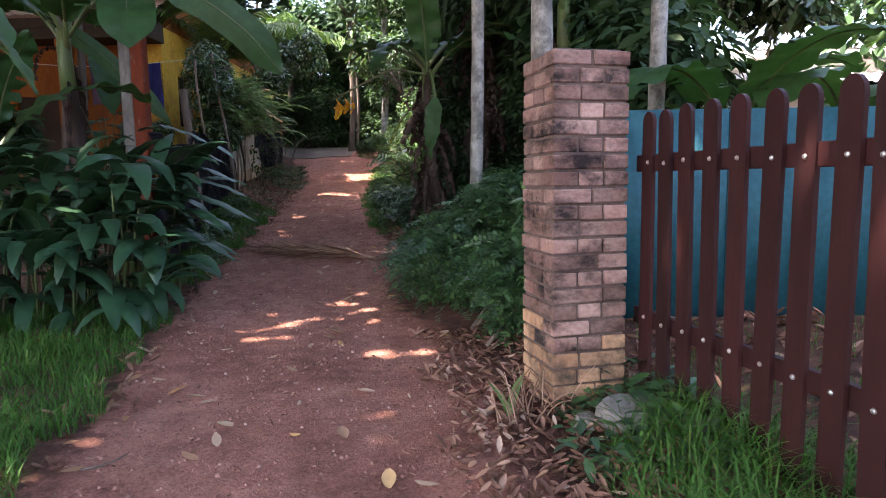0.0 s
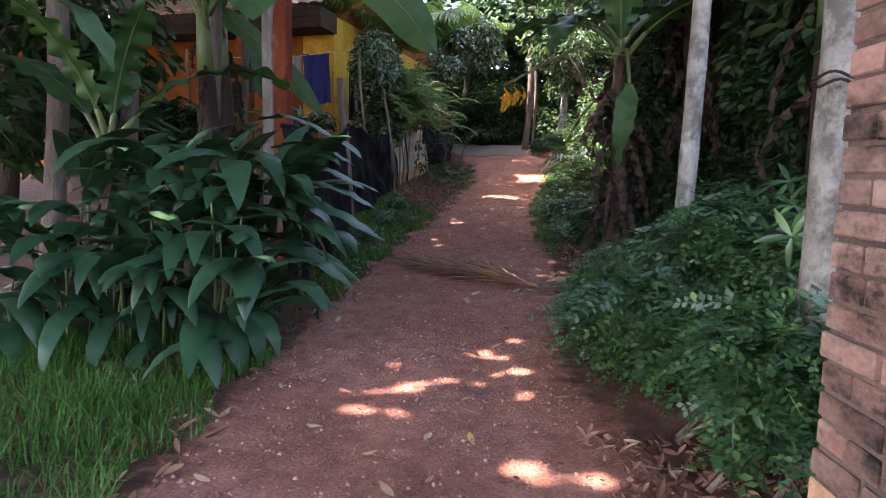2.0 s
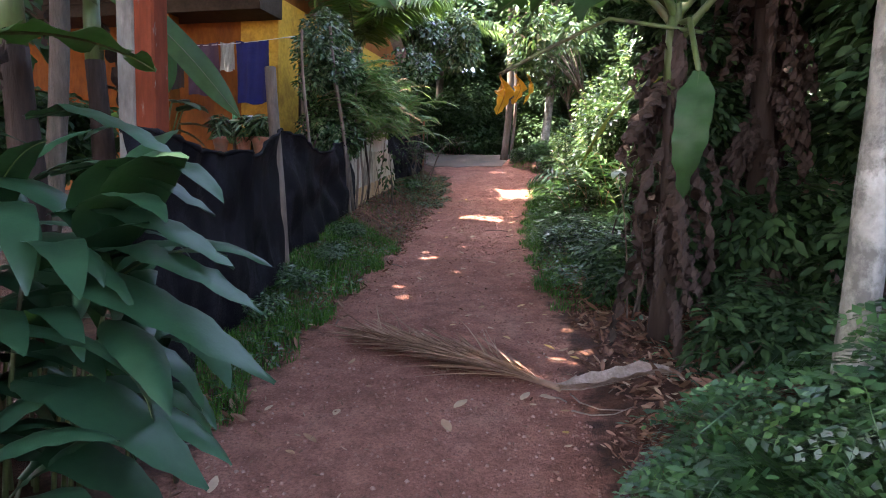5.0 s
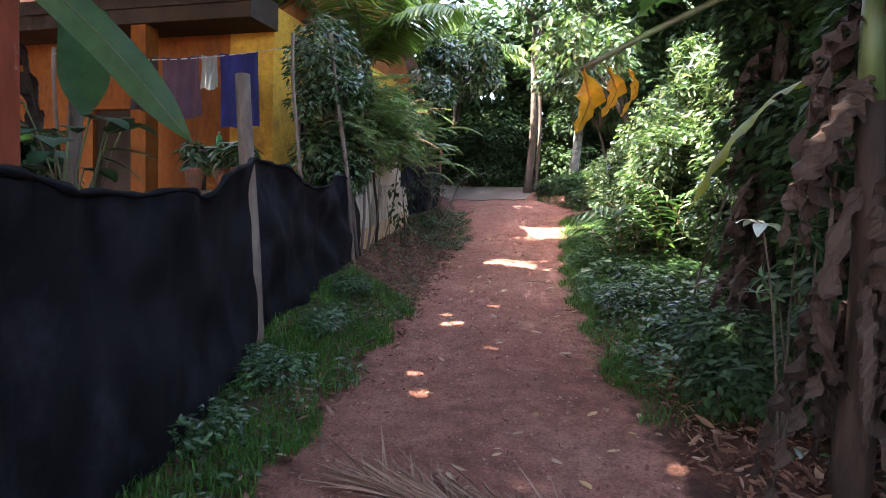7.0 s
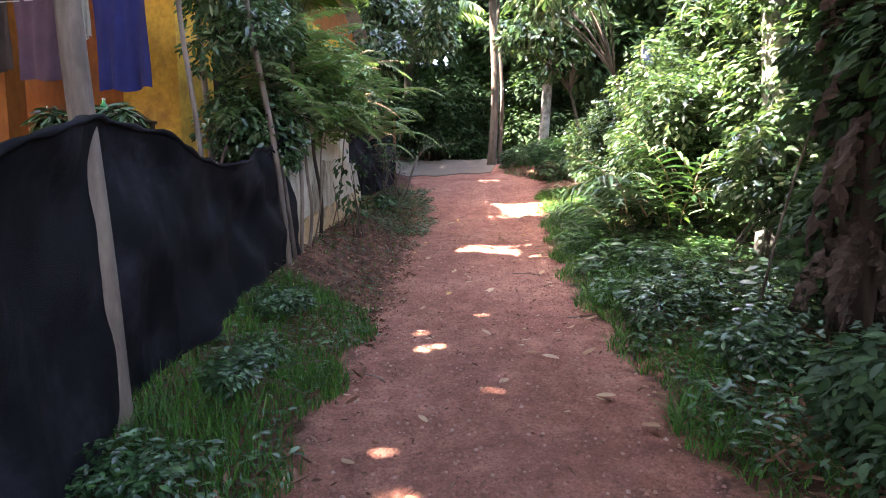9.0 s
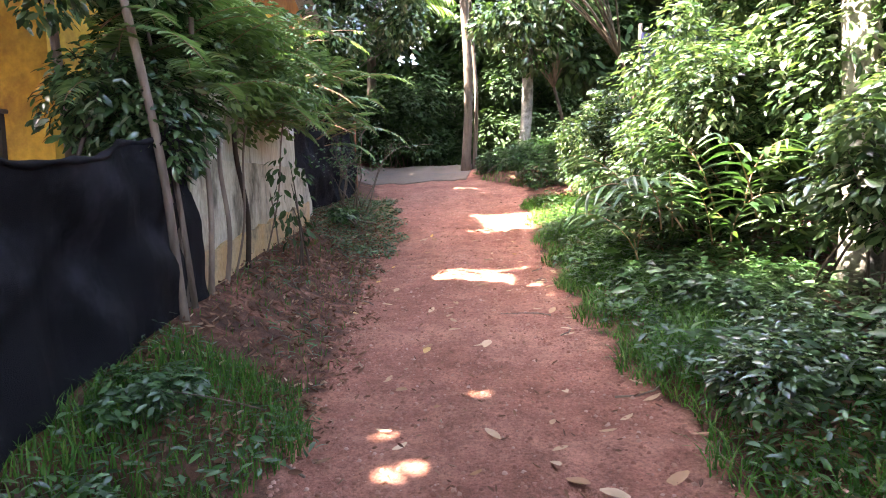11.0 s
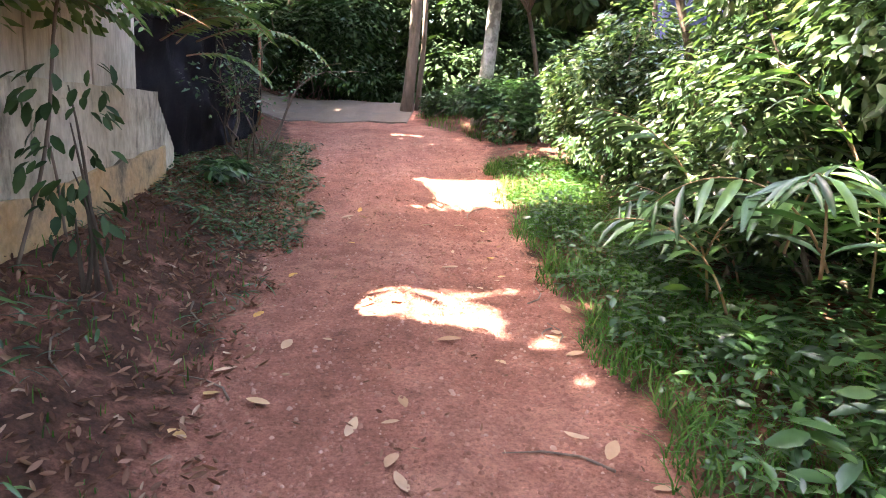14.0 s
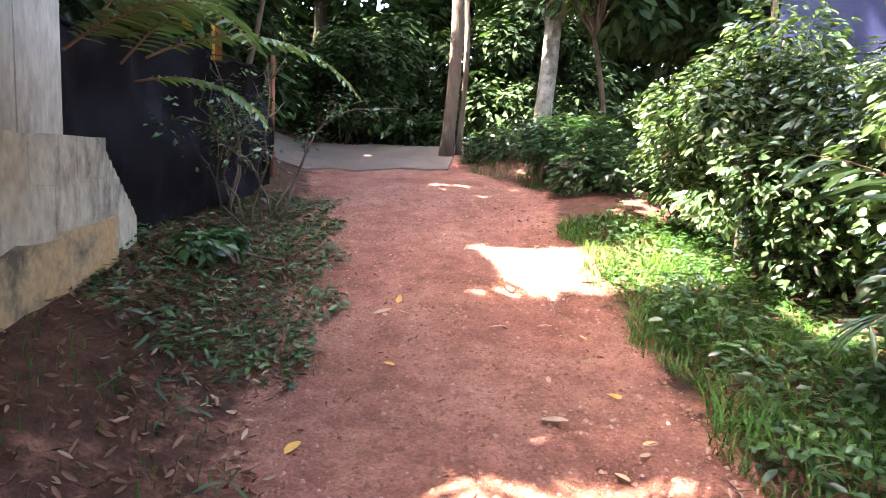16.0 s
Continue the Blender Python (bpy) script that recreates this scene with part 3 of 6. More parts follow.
def banana(base, height, leaves, label, mat=None, r=0.1, dead=0, stem=None, lean=(0, 0), group="banana plants", blades_at=()):
    """leaves: (azimuth in degrees, petiole, blade length, width, rise, fall)."""
    top = thing("banana_plant", base, label, "banana plant", group)
    b = np.array(base, float)
    tip = b + np.array((lean[0], lean[1], height))
    t = np.linspace(0, 1, 9)[:, None]
    pts = b + (tip - b) * t + np.array((0.03, 0.02, 0)) * np.sin(t * 5)
    rad = r * np.linspace(1.1, 0.55, 9)
    V, F = joined([tube(pts[:7], rad[:7] * (1 + 0.06 * np.sin(np.arange(7) * 2.3)), 12)])
    part("stem", mesh_of("stem", V, F, SHEATH, True), top, "brown sheathed stem")
    V, F = joined([tube(pts[6:], rad[6:] * 1.02, 12)])
    part("stem_top", mesh_of("stem_top", V, F, stem or STEMGREEN, True), top)
    for az, pet, ln, wd_, rise, fall in leaves:
        a = radians(az)
        whole_path = curve_path(tip - np.array((0, 0, 0.25 * rng.random())), a, pet + ln, rise, fall, 26)
        k = max(2, int(26 * pet / (pet + ln)))
        V, F = joined([tube(whole_path[:k + 1], np.linspace(0.034, 0.02, k + 1), 7)])
        part("petiole", mesh_of("petiole", V, F, STEMGREEN, True), top)
        Vb, Fb, rib = banana_blade(finer_path(whole_path[k:], 2), wd_)
        leaf = part("leaf", mesh_of("leaf", Vb, clean(Fb), mat or BANANA, True), top)
        V, F = joined([rib])
        part("midrib", mesh_of("midrib", V, F, STEMGREEN, True), leaf)
    for pts_, wd_, *face in blades_at:
        pth = finer_path(np.array(pts_, float), 9)
        for _ in range(6):
            pth[1:-1] = (pth[:-2] + pth[1:-1] * 2 + pth[2:]) / 4
        Vb, Fb, rib = banana_blade(pth, wd_, 0.0, 0.012, 0.1, False, face[0] if face else None)
        leaf = part("leaf", mesh_of("leaf", Vb, clean(Fb), mat or BANANA, True), top)
        V, F = joined([rib])
        part("midrib", mesh_of("midrib", V, F, STEMGREEN, True), leaf)
        V, F = joined([tube(finer_path(np.array([tip - np.array((0, 0, 0.1)), (tip + pth[0]) / 2 + np.array((0, 0, 0.12)), pth[0]]), 4), 0.02, 6)])
        part("petiole", mesh_of("petiole", V, F, STEMGREEN, True), top)
    for i in range(dead):
        a = rng.random() * 6.28
        z0 = height * rng.uniform(0.2, 0.98)
        st = b + (tip - b) * z0 / height + np.array((math.cos(a), math.sin(a), 0)) * r * 0.8
        p = curve_path(st, a, rng.uniform(0.5, 1.2), rng.uniform(-60, 10), 60 if i % 4 else 130, 14)
        p[:, :2] = st[:2] + (p[:, :2] - st[:2]) * np.minimum(1, 0.28 / (np.hypot(*(p[-1, :2] - st[:2])) + 1e-6))
        p[:, 2] = np.maximum(p[:, 2], gz(p[:, 0], p[:, 1]) + 0.02)
        Vb, Fb, rib = banana_blade(finer_path(p, 2), rng.uniform(0.05, 0.13), 0.05, 0.03, 0.9, True)
        V, F = joined([(Vb, Fb), rib])
        part("dead_leaf", mesh_of("dead_leaf", V, F, SHEATH), top, "dry brown hanging leaf")
    return top


def palm_frond(path, leaf_len, n, mat_leaf, top, spread=60, droop=0.5, name="frond", w=0.05, rib=0.022):
    d = unit(np.gradient(path, axis=0))
    side = unit(np.cross(d, np.array((0, 0, 1.0))) + 1e-6)
    t = np.linspace(0.12, 0.99, n)
    idx = t * (len(path) - 1)
    P = np.stack([np.interp(idx, np.arange(len(path)), path[:, j]) for j in range(3)], 1)
    D = np.stack([np.interp(idx, np.arange(len(path)), d[:, j]) for j in range(3)], 1)
    S = np.stack([np.interp(idx, np.arange(len(path)), side[:, j]) for j in range(3)], 1)
    pos, out, ln = [], [], []
    for s in (-1, 1):
        o = unit(D * math.cos(radians(spread)) + s * S * math.sin(radians(spread)) + np.array((0, 0, -droop * 0.4)) + rng.normal(0, 0.06, (n, 3)))
        pos.append(P)
        out.append(o)
        ln.append(leaf_len * (0.35 + 0.65 * np.sin(np.pi * np.clip(t * 0.9 + 0.08, 0, 1))) * rng.uniform(0.85, 1.1, n))
    pos, out, ln = np.vstack(pos), np.vstack(out), np.concatenate(ln)
    ok = out_of_beams(pos + out * ln[:, None] * 0.5)
    pos, out, ln = pos[ok], out[ok], ln[ok]
    if not len(pos):
        return None
    T = leaf_shape(w / leaf_len, 3, 0.3, droop * 0.5)
    V, F = scatter(T, pos, frames_of(out, np.tile((0, 0, 1.0), (len(pos), 1)) + rng.normal(0, 0.2, (len(pos), 3))), ln)
    fr = part(name, mesh_of(name, V, F, mat_leaf), top, kind="stuff")
    V, F = joined([tube(path, np.linspace(rib, rib * 0.25, len(path)), 6)])
    part("rachis", mesh_of("rachis", V, F, STEMGREEN if mat_leaf is FROND else STRAW, True), fr)
    return fr


def pole(name, base, topp, r0, r1, mat, label, category, rings=0.0, bend=0.03, parent=None, sides=10):
    n = 30 if rings else 12
    t = np.linspace(0, 1, n)[:, None]
    b, e = np.array(base, float), np.array(topp, float)
    p = b + (e - b) * t + bend * np.sin(t * np.array((4.0, 3.1, 0)) + 0.5) * t * (1 - t) * 4
    r = np.linspace(r0, r1, n)
    r = r * (1 + rings * ((np.arange(n) % 3) == 0)) * (1 + 0.25 * np.exp(-np.arange(n) / (n * 0.03)))
    V, F = joined([tube(p, r, sides)])
    me = mesh_of(name, V, F, mat, True)
    return part(name, me, parent) if parent else whole(name, me, label, category)

# ---- shade trees: added overhead, crowns with gaps cut along sun rays over the lane ----


def shaded(x, y, z):
    """How leafy the crowns are on the way from (x, y, z) to the sun: 1 full, 0 open."""
    k = (z - 1.0) / SUN.z
    sx, sy = x - SUN.x * k, y - SUN.y * k
    dens = np.ones_like(sx)
    # crown openings cut to put sun on bushes, far verge and wall foliage
    open_bush = (smooth01((sx + np.where(sy > 16.3, 1.6, 1.05)) / 0.55) * smooth01((5.0 - sx) / 1.2) * smooth01((sy - 12.7) / 1.0) * smooth01((21 - sy) / 1.5))
    dens -= 0.95 * open_bush
    far_verge = smooth01((sx + 2.6) / 0.5) * smooth01((2.5 - sx) / 1.0) * smooth01((sy - 20.8) / 0.6) * smooth01((26 - sy) / 1.0)
    dens -= 0.85 * far_verge
    dens -= 0.8 * smooth01((sy - 24.2) / 1.2)
    over_wall = smooth01((-4.3 - sx) / 0.4) * smooth01((sx + 5.9) / 0.4) * smooth01((sy - 13.2) / 1.0) * smooth01((17.5 - sy) / 1.5)
    dens -= 0.9 * over_wall
    dens = np.maximum(dens, 0.0)
    for cx, cy, hx, hy, a in SPOTS:
        edge = 0.08 if hx * hy > 0.012 else 0.05
        dx, dy = sx - cx, sy - cy
        ground_shift = (float(gz(cx, cy)) - 1.0) / SUN.z
        dx, dy = dx + SUN.x * ground_shift, dy + SUN.y * ground_shift
        u, v = dx * math.cos(a) + dy * math.sin(a), dy * math.cos(a) - dx * math.sin(a)
        dens = np.where((u / (hx + edge)) ** 2 + (v / (hy + edge)) ** 2 < 1, 0.0, dens)
    return dens


def shade_trees():
    # added trees; their crowns block the sun except at SPOTS and the openings
    stands = ((-8.5, 4.0), (-10.0, 9.5), (-8.0, 17.8), (-12.5, 15.0), (2.9, 9.0), (3.6, 15.5), (2.6, 1.0), (-5.0, -3.0), (-7.6, 25.0), (1.5, 23.5))
    heads = [np.array((x + SUN.x * 3 * (1 if x > 0 else 0.3), y, 8.3)) for x, y in stands]
    n = 78000
    sx, sy = rng.uniform(-13, 6, n), rng.uniform(-4, 27, n)
    # leaves gather in lumps, not as an even sheet
    z = 8.0 + 1.6 * np.sin(sx * 0.9 + 1) * np.sin(sy * 0.7) * 0.6 + rng.uniform(-1.1, 1.3, n)
    k = (z - 1.0) / SUN.z
    x, y = sx + SUN.x * k, sy + SUN.y * k
    ok = rng.random(n) < shaded(x, y, z)
    P = np.stack([x, y, z], 1)[ok]
    near = np.argmin(np.stack([np.hypot(P[:, 0] - h[0], P[:, 1] - h[1]) for h in heads], 1), 1)
    for i, ((bx, by), h) in enumerate(zip(stands, heads)):
        Q = P[near == i]
        if len(Q) < 50:
            continue
        base = g3(bx, by, -0.05)
        top = thing("shade_tree", base, "tall shade tree added overhead, dark green crown cut to let set sun spots through", "tree", "shade trees")
        t = np.linspace(0, 1, 9)[:, None]
        trunk = base + (np.array((bx, by, 6.6)) - base) * t + np.array((0.15, 0.1, 0)) * np.sin(t * 4)
        V, F = joined([tube(trunk, np.linspace(0.24, 0.13, 9), 12)])
        part("trunk", mesh_of("trunk", V, F, BARK, True), top)
        ends = Q[rng.choice(len(Q), min(16, len(Q)), replace=False)]
        V, F = branchwork(trunk[-2], ends, 0.09, 6)
        part("limb_frame", mesh_of("limb_frame", V, F, BARK, True), top)
        m = len(Q)
        az = rng.random(m) * 6.283
        d = np.stack([np.cos(az), np.sin(az), rng.uniform(-0.5, 0.1, m)], 1)
        up = np.array((SUN.x, SUN.y, SUN.z)) + rng.normal(0, 0.3, (m, 3))
        V, F = scatter(CANOPY, Q, frames_of(d, up), rng.uniform(0.26, 0.46, m))
        part("crown", mesh_of("crown", V, F, DARK), top, kind="stuff")


shade_trees()

# ---- built things ----
NETLINE = ((-3.0, 6.6), (-3.25, 7.5), (-3.55, 8.7), (-3.85, 9.7), (-4.08, 11.0), (-4.25, 12.2), (-4.3, 12.62))


def sag_net(name, line, tops, label, dips):
    """A hanging cloth along a line of (x, y), with folds, sagging top and thickness."""
    L = np.array(line, float)
    s = np.concatenate([[0], np.cumsum(np.hypot(*np.diff(L, axis=0).T))])
    nu, nv = int(s[-1] * 14), 22
    u = np.linspace(0, s[-1], nu)
    X, Y = np.interp(u, s, L[:, 0]), np.interp(u, s, L[:, 1])
    T = np.interp(u, s, tops)
    for c, wdt, dep in dips:
        T = T - dep * np.clip(1 - ((u - c) / wdt) ** 2, 0, 1)
    V = []
    for i in range(nu):
        b = float(gz(X[i], Y[i])) + 0.01
        for k in range(nv):
            v = k / (nv - 1)
            q = noise.noise(Vector((u[i] * 1.3, v * 2.2, 3.0))) * 0.13 + noise.noise(Vector((u[i] * 4.0 + v * 2, v * 3.0 - u[i], 7.0))) * 0.075 + noise.noise(Vector((u[i] * 10 - v * 5, v * 4, 1.0))) * 0.014
            f = q + 0.06 * (1 - v) ** 3
            V.append((X[i] + f, Y[i] - f * 0.3, b + (T[i] + 0.05 * noise.noise(Vector((u[i] * 2.5, 0, 5))) - b) * v))
    F = [(i * nv + k, i * nv + nv + k, i * nv + nv + k + 1, i * nv + k + 1) for i in range(nu - 1) for k in range(nv - 1)]
    roll = np.array([V[i * nv + nv - 1] for i in range(nu)])
    a = mesh_of(name, np.array(V), np.array(F), NET, True)
    top = thing(name, (X[0], Y[0], float(gz(X[0], Y[0]))), label, "fence netting")
    part("net_sheet", a, top)
    V, F = joined([tube(roll, 0.016 + 0.006 * np.sin(np.arange(nu) * 1.7), 6)])
    part("rolled_hem", mesh_of("rolled_hem", V, F, NET, True), top)
    return top


def fence_net():
    sag_net("shade_net_fence", NETLINE, (1.74, 1.75, 1.79, 2.02, 1.95, 2.08, 2.22), "black shade-net fence sagging between poles beside the lane", ((1.7, 1.2, 0.07), (4.8, 1.0, 0.1)))
    pole("fence_pole", g3(-3.78, 9.62, -0.1), (-3.98, 9.7, 2.62), 0.058, 0.055, POSTWOOD, "grey weathered wooden pole holding the net fence", "pole", bend=0.006)
    pole("fence_pole", g3(-4.16, 12.2, -0.1), (-4.42, 12.05, 3.6), 0.026, 0.022, POSTWOOD, "thin pale pole at the end of the net fence", "pole", bend=0.03)
    pole("fence_pole", g3(-4.2, 11.0, -0.1), (-4.3, 11.0, 3.3), 0.018, 0.016, POSTWOOD, "thin stick carrying vines behind the net", "pole", bend=0.04)
    top = thing("gate_post", g3(-3.42, 7.35), "two-tone post, grey on one side and peeling rust red", "post")
    V, F = box(-3.51, -3.37, 7.28, 7.42, 0.2, 4.6, 0.012)
    part("red_half", mesh_of("red_half", V, F, REDPOST), top)
    V, F = box(-3.64, -3.513, 7.285, 7.415, 0.2, 4.6, 0.012)
    part("grey_half", mesh_of("grey_half", V, F, GREYPOST), top, "grey cement half")
    sag_net("shade_net_fence", ((-5.14, 15.85), (-5.12, 16.5), (-5.15, 17.6), (-5.2, 18.6), (-5.3, 19.55)), (2.62, 2.72, 2.85, 2.88, 2.95), "black net screen beyond the end of the wall", ((0.7, 0.6, 0.06), (2.2, 0.8, 0.05)))
    V, F = joined([tube([(-5.25, 19.55, 1.9), (-5.25, 19.56, 2.6), (-5.24, 19.55, 3.12)], 0.022, 8)])
    whole("rusty_post", mesh_of("rusty_post", V, F, RUST, True), "thin rust-red steel post at the road's edge", "post")


fence_net()


def boundary_wall():
    a, b = np.array((-4.33, 12.62)), np.array((-4.98, 16.42))
    d = (b - a) / np.linalg.norm(b - a)
    ang = math.atan2(d[1], d[0])
    ln = float(np.linalg.norm(b - a))
    top = thing("wall_boundary", (a[0], a[1], 0.0), "low stained rendered boundary wall with precast panels on it", "wall", kind="structure")
    # body with an uneven base, wall top following the slope
    def strip(z0a, z0b, z1a, z1b, off0, off1, l0, l1, mat, name, label="", worn=0.0, par=None):
        n = 30
        V = []
        for i in range(n + 1):
            s = l0 + (l1 - l0) * i / n
            t = s / ln
            for off in (off0, off1):
                zlo, zhi = z0a + (z0b - z0a) * t, z1a + (z1b - z1a) * t
                w = worn * (math.sin(i * 1.7) + 0.6 * math.sin(i * 3.9))
                V += [(s, off + w * 0.3, zlo), (s, off, zhi + w)]
        F = []
        for i in range(n):
            p, q = i * 4, i * 4 + 4
            F += [(p, q, q + 1, p + 1), (p + 2, p + 3, q + 3, q + 2), (p + 1, q + 1, q + 3, p + 3)]
        F += [(0, 1, 3, 2), (n * 4, n * 4 + 2, n * 4 + 3, n * 4 + 1)]
        V, F = turned((np.array(V), F), ang, (a[0], a[1], 0))
        return part(name, mesh_of(name, V, F, mat), par or top, label)
    strip(0.7, 1.2, 1.99, 2.1, 0.0, 0.14, 0, ln - 0.12, WALLCON, "wall_body", "", 0.004)
    strip(0.7, 1.2, 1.36, 1.70, -0.025, -0.002, 0, ln - 0.05, WALLBASE, "plinth", "ochre mud-splashed plinth", 0.012)
    strip(0.8, 1.2, 5.5, 1.92, 0.0, 0.13, ln - 0.118, ln + 0.26, WALLCON, "broken_end", "broken crumbling wall end", 0.01)
    # rendered blocks standing a few millimetres proud of the joints
    for c in range(3):
        s0 = 0.03 + (0.2 if c % 2 else 0.0)
        while s0 < ln - 0.2:
            s1 = min(s0 + 0.4, ln - 0.14)
            t = (s0 + s1) / 2 / ln
            zb = 1.385 + 0.345 * t + c * 0.19
            zt = min(zb + 0.18, 1.975 + 0.11 * t)
            if zt - zb > 0.05:
                V, F = box(s0, s1 - 0.01, -0.003 + rng.normal(0, 0.0006), 0.03, zb, zt, 0.002)
                V, F = turned((V, F), ang, (a[0], a[1], 0))
                part("block", mesh_of("block", V, F, WALLCON), top)
            s0 = s1
    n = 9
    w = (ln - 0.45) / n
    for i in range(n):
        s0, s1 = 0.02 + i * w, 0.02 + (i + 1) * w - 0.014
        t = s0 / ln
        zt = 2.62 + 0.12 * t + rng.uniform(-0.03, 0.03)
        V, F = box(s0, s1, 0.035 + rng.uniform(0, 0.01), 0.085, 1.97 + 0.1 * t, zt, 0.006)
        V, F = turned((V, F), ang, (a[0], a[1], 0))
        part("panel", mesh_of("panel", V, F, PANEL), top)
    # dark leaning sticks in front of the wall
    for s, h, th, lean in ((0.1, 1.75, 0.02, 0.0), (0.42, 1.0, 0.018, 0.02), (0.95, 1.1, 0.022, -0.02), (0.6, 1.1, 0.009, 0.12), (1.5, 1.3, 0.008, 0.2), (2.0, 1.2, 0.007, -0.15)):
        x, y = a + d * s + np.array((0.06, -0.0))
        pole("stake", g3(x, y, -0.05), (x + lean - 0.02, y + lean, float(gz(x, y)) + h), th, th * 0.85, DARKWOOD if th > 0.02 else POSTWOOD, "dark damp stake leaning against the wall", "stake", bend=0.03, sides=8)
    # solid black plug; its colour stands for the shade inside a weep hole
    V, F = joined([tube([(-4.955, 15.95, 1.5), (-4.885, 15.96, 1.5)], 0.022, 8)])
    part("drain_hole", mesh_of("drain_hole", V, F, DARKGLASS), top, "weep hole, its inner shade drawn as a black plug")


boundary_wall()


def brick_pillar():
    cx, cy, w, rot = 0.50, 3.36, 0.40, radians(15)
    top = thing("brick_pillar", (cx, cy, 0.05), "square weathered brick gate pillar with soot-dark stains", "gate pillar")
    hgt, courses = 0.082, 22
    V, F = turned(box(0.012, w - 0.012, 0.012, w - 0.012, 0, hgt * courses - 0.01), rot, (cx, cy, 0.05))
    part("mortar_core", mesh_of("mortar_core", V, F, MORTAR), top, "dark recessed mortar")
    def brick(lx, ly):
        V, F = box(-lx / 2, lx / 2, -ly / 2, ly / 2, -0.034, 0.034, 0.005)
        return V, F
    bw = 0.128
    shapes = {}
    def mesh_for(lx, mat):
        key = (round(lx, 3), mat.name)
        if key not in shapes:
            V, F = brick(lx, 0.128)
            shapes[key] = mesh_of("brick", V, F, mat)
        return shapes[key]
    for c in range(courses):
        z = hgt * (c + 0.5)
        for face in range(4):
            # each course: from this corner, long and short pieces, turning with the courses
            if (c + face) % 2:
                cut = (0.23, 0.14, 0.2, 0.26)[(c // 2 + face) % 4]
                pieces = ((0.0, cut), (cut + 0.009, w))
            else:
                pieces = ((bw + 0.009, w - bw - 0.009),)
            for p0, p1 in pieces:
                if p1 - p0 < 0.01:
                    continue
                lx = p1 - p0
                m = (p0 + p1) / 2
                lx0, ly0 = [(m, 0.064), (w - 0.064, m), (w - m, w - 0.064), (0.064, w - m)][face]
                ob = new("brick", mesh_for(lx - 0.004, BRICKLOW if c < 4 or (c < 6 and rng.random() < 0.4) else BRICK))
                ob.parent = top
                j = rng.normal(0, 0.0025, 3)
                loc = Matrix.Rotation(rot, 4, "Z") @ Vector((lx0 + j[0], ly0 + j[1], z + j[2] * 0.4))
                ob.location = loc
                ob.rotation_euler = (rng.normal(0, 0.006), rng.normal(0, 0.006), rot + face * math.pi / 2 + rng.normal(0, 0.012))
    # rough mortar cap
    V, F = turned(box(0.03, w - 0.03, 0.03, w - 0.03, hgt * courses - 0.012, hgt * courses + 0.006, 0.005), rot, (cx, cy, 0.05))
    part("cap", mesh_of("cap", V, F, MORTAR), top, "thin mortar bed on top")


brick_pillar()


def picket_gate():
    a, b = np.array((0.965, 3.5)), np.array((1.29, 2.23))
    d = (b - a) / np.linalg.norm(b - a)
    ang = math.atan2(d[1], d[0])
    top = thing("picket_fence", (a[0], a[1], 0.1), "dark red-brown wooden picket gate with rounded tops", "picket gate")
    # one picket: rounded head, in the frame (along, across, up)
    wdt, th, h = 0.09, 0.02, 1.44
    prof = [(-wdt / 2, 0), (wdt / 2, 0)] + [(wdt / 2 * math.cos(t), h - 0.05 + 0.055 * math.sin(t)) for t in np.linspace(0.0, math.pi, 10)]
    n = len(prof)
    V = [(x, y, z) for y in (-th / 2, th / 2) for x, z in prof]
    F = [tuple(range(n)), tuple(range(2 * n - 1, n - 1, -1))] + [((i + 1) % n, i, i + n, (i + 1) % n + n) for i in range(n)]
    me = mesh_of("picket", V, F, PICKET)
    V, F = joined([tube([(0, 0, 0), (0, -0.006, 0)], (0.011, 0.008), 8)])
    screw = mesh_of("screw", V, F, STEEL, True)
    for i in range(26):
        p = a + d * 0.161 * (i + 0.35)
        z = 0.11 + rng.uniform(-0.01, 0.01)
        ob = part("picket", me, top, at=(p[0] - a[0], p[1] - a[1], z - 0.1))
        ob.rotation_euler = (rng.normal(0, 0.01), rng.normal(0, 0.012), ang)
        for zz in (0.43, 1.2):
            part("screw", screw, ob, "dull steel screw head", at=(rng.normal(0, 0.004), -0.012, zz))
    for z0, z1 in ((0.49, 0.575), (1.27, 1.355)):
        V, F = box(-0.08, 4.3, 0.012, 0.045, z0, z1, 0.004)
        V, F = turned((V, F), ang, (a[0], a[1], 0))
        part("rail", mesh_of("rail", V, F, PICKET), top)


picket_gate()


def teal_screen():
    top = thing("sheet_fence", (1.2, 4.95, 0.05), "teal painted sheet fence behind the gate", "sheet fence")
    x = 1.12
    for i in range(7):
        wdt = 0.9
        V = []
        n = 31
        for k in range(n):
            u = k / (n - 1)
            yy = 4.95 + 0.006 * math.sin(u * 40)
            V += [(x + u * (wdt - 0.006), yy, 0.1), (x + u * (wdt - 0.006), yy, 1.72), (x + u * (wdt - 0.006), yy + 0.012, 0.1), (x + u * (wdt - 0.006), yy + 0.012, 1.72)]
        F = []
        for k in range(n - 1):
            p, q = k * 4, k * 4 + 4
            F += [(p, q, q + 1, p + 1), (p + 2, p + 3, q + 3, q + 2), (p + 1, q + 1, q + 3, p + 3), (p, p + 2, q + 2, q)]
        part("sheet", mesh_of("sheet", V, F, TEAL, True), top)
        V, F = box(x - 0.03, x + 0.03, 4.965, 5.02, 0.0, 1.7)
        part("sheet_post", mesh_of("sheet_post", V, F, DARKWOOD), top)
        x += wdt


teal_screen()


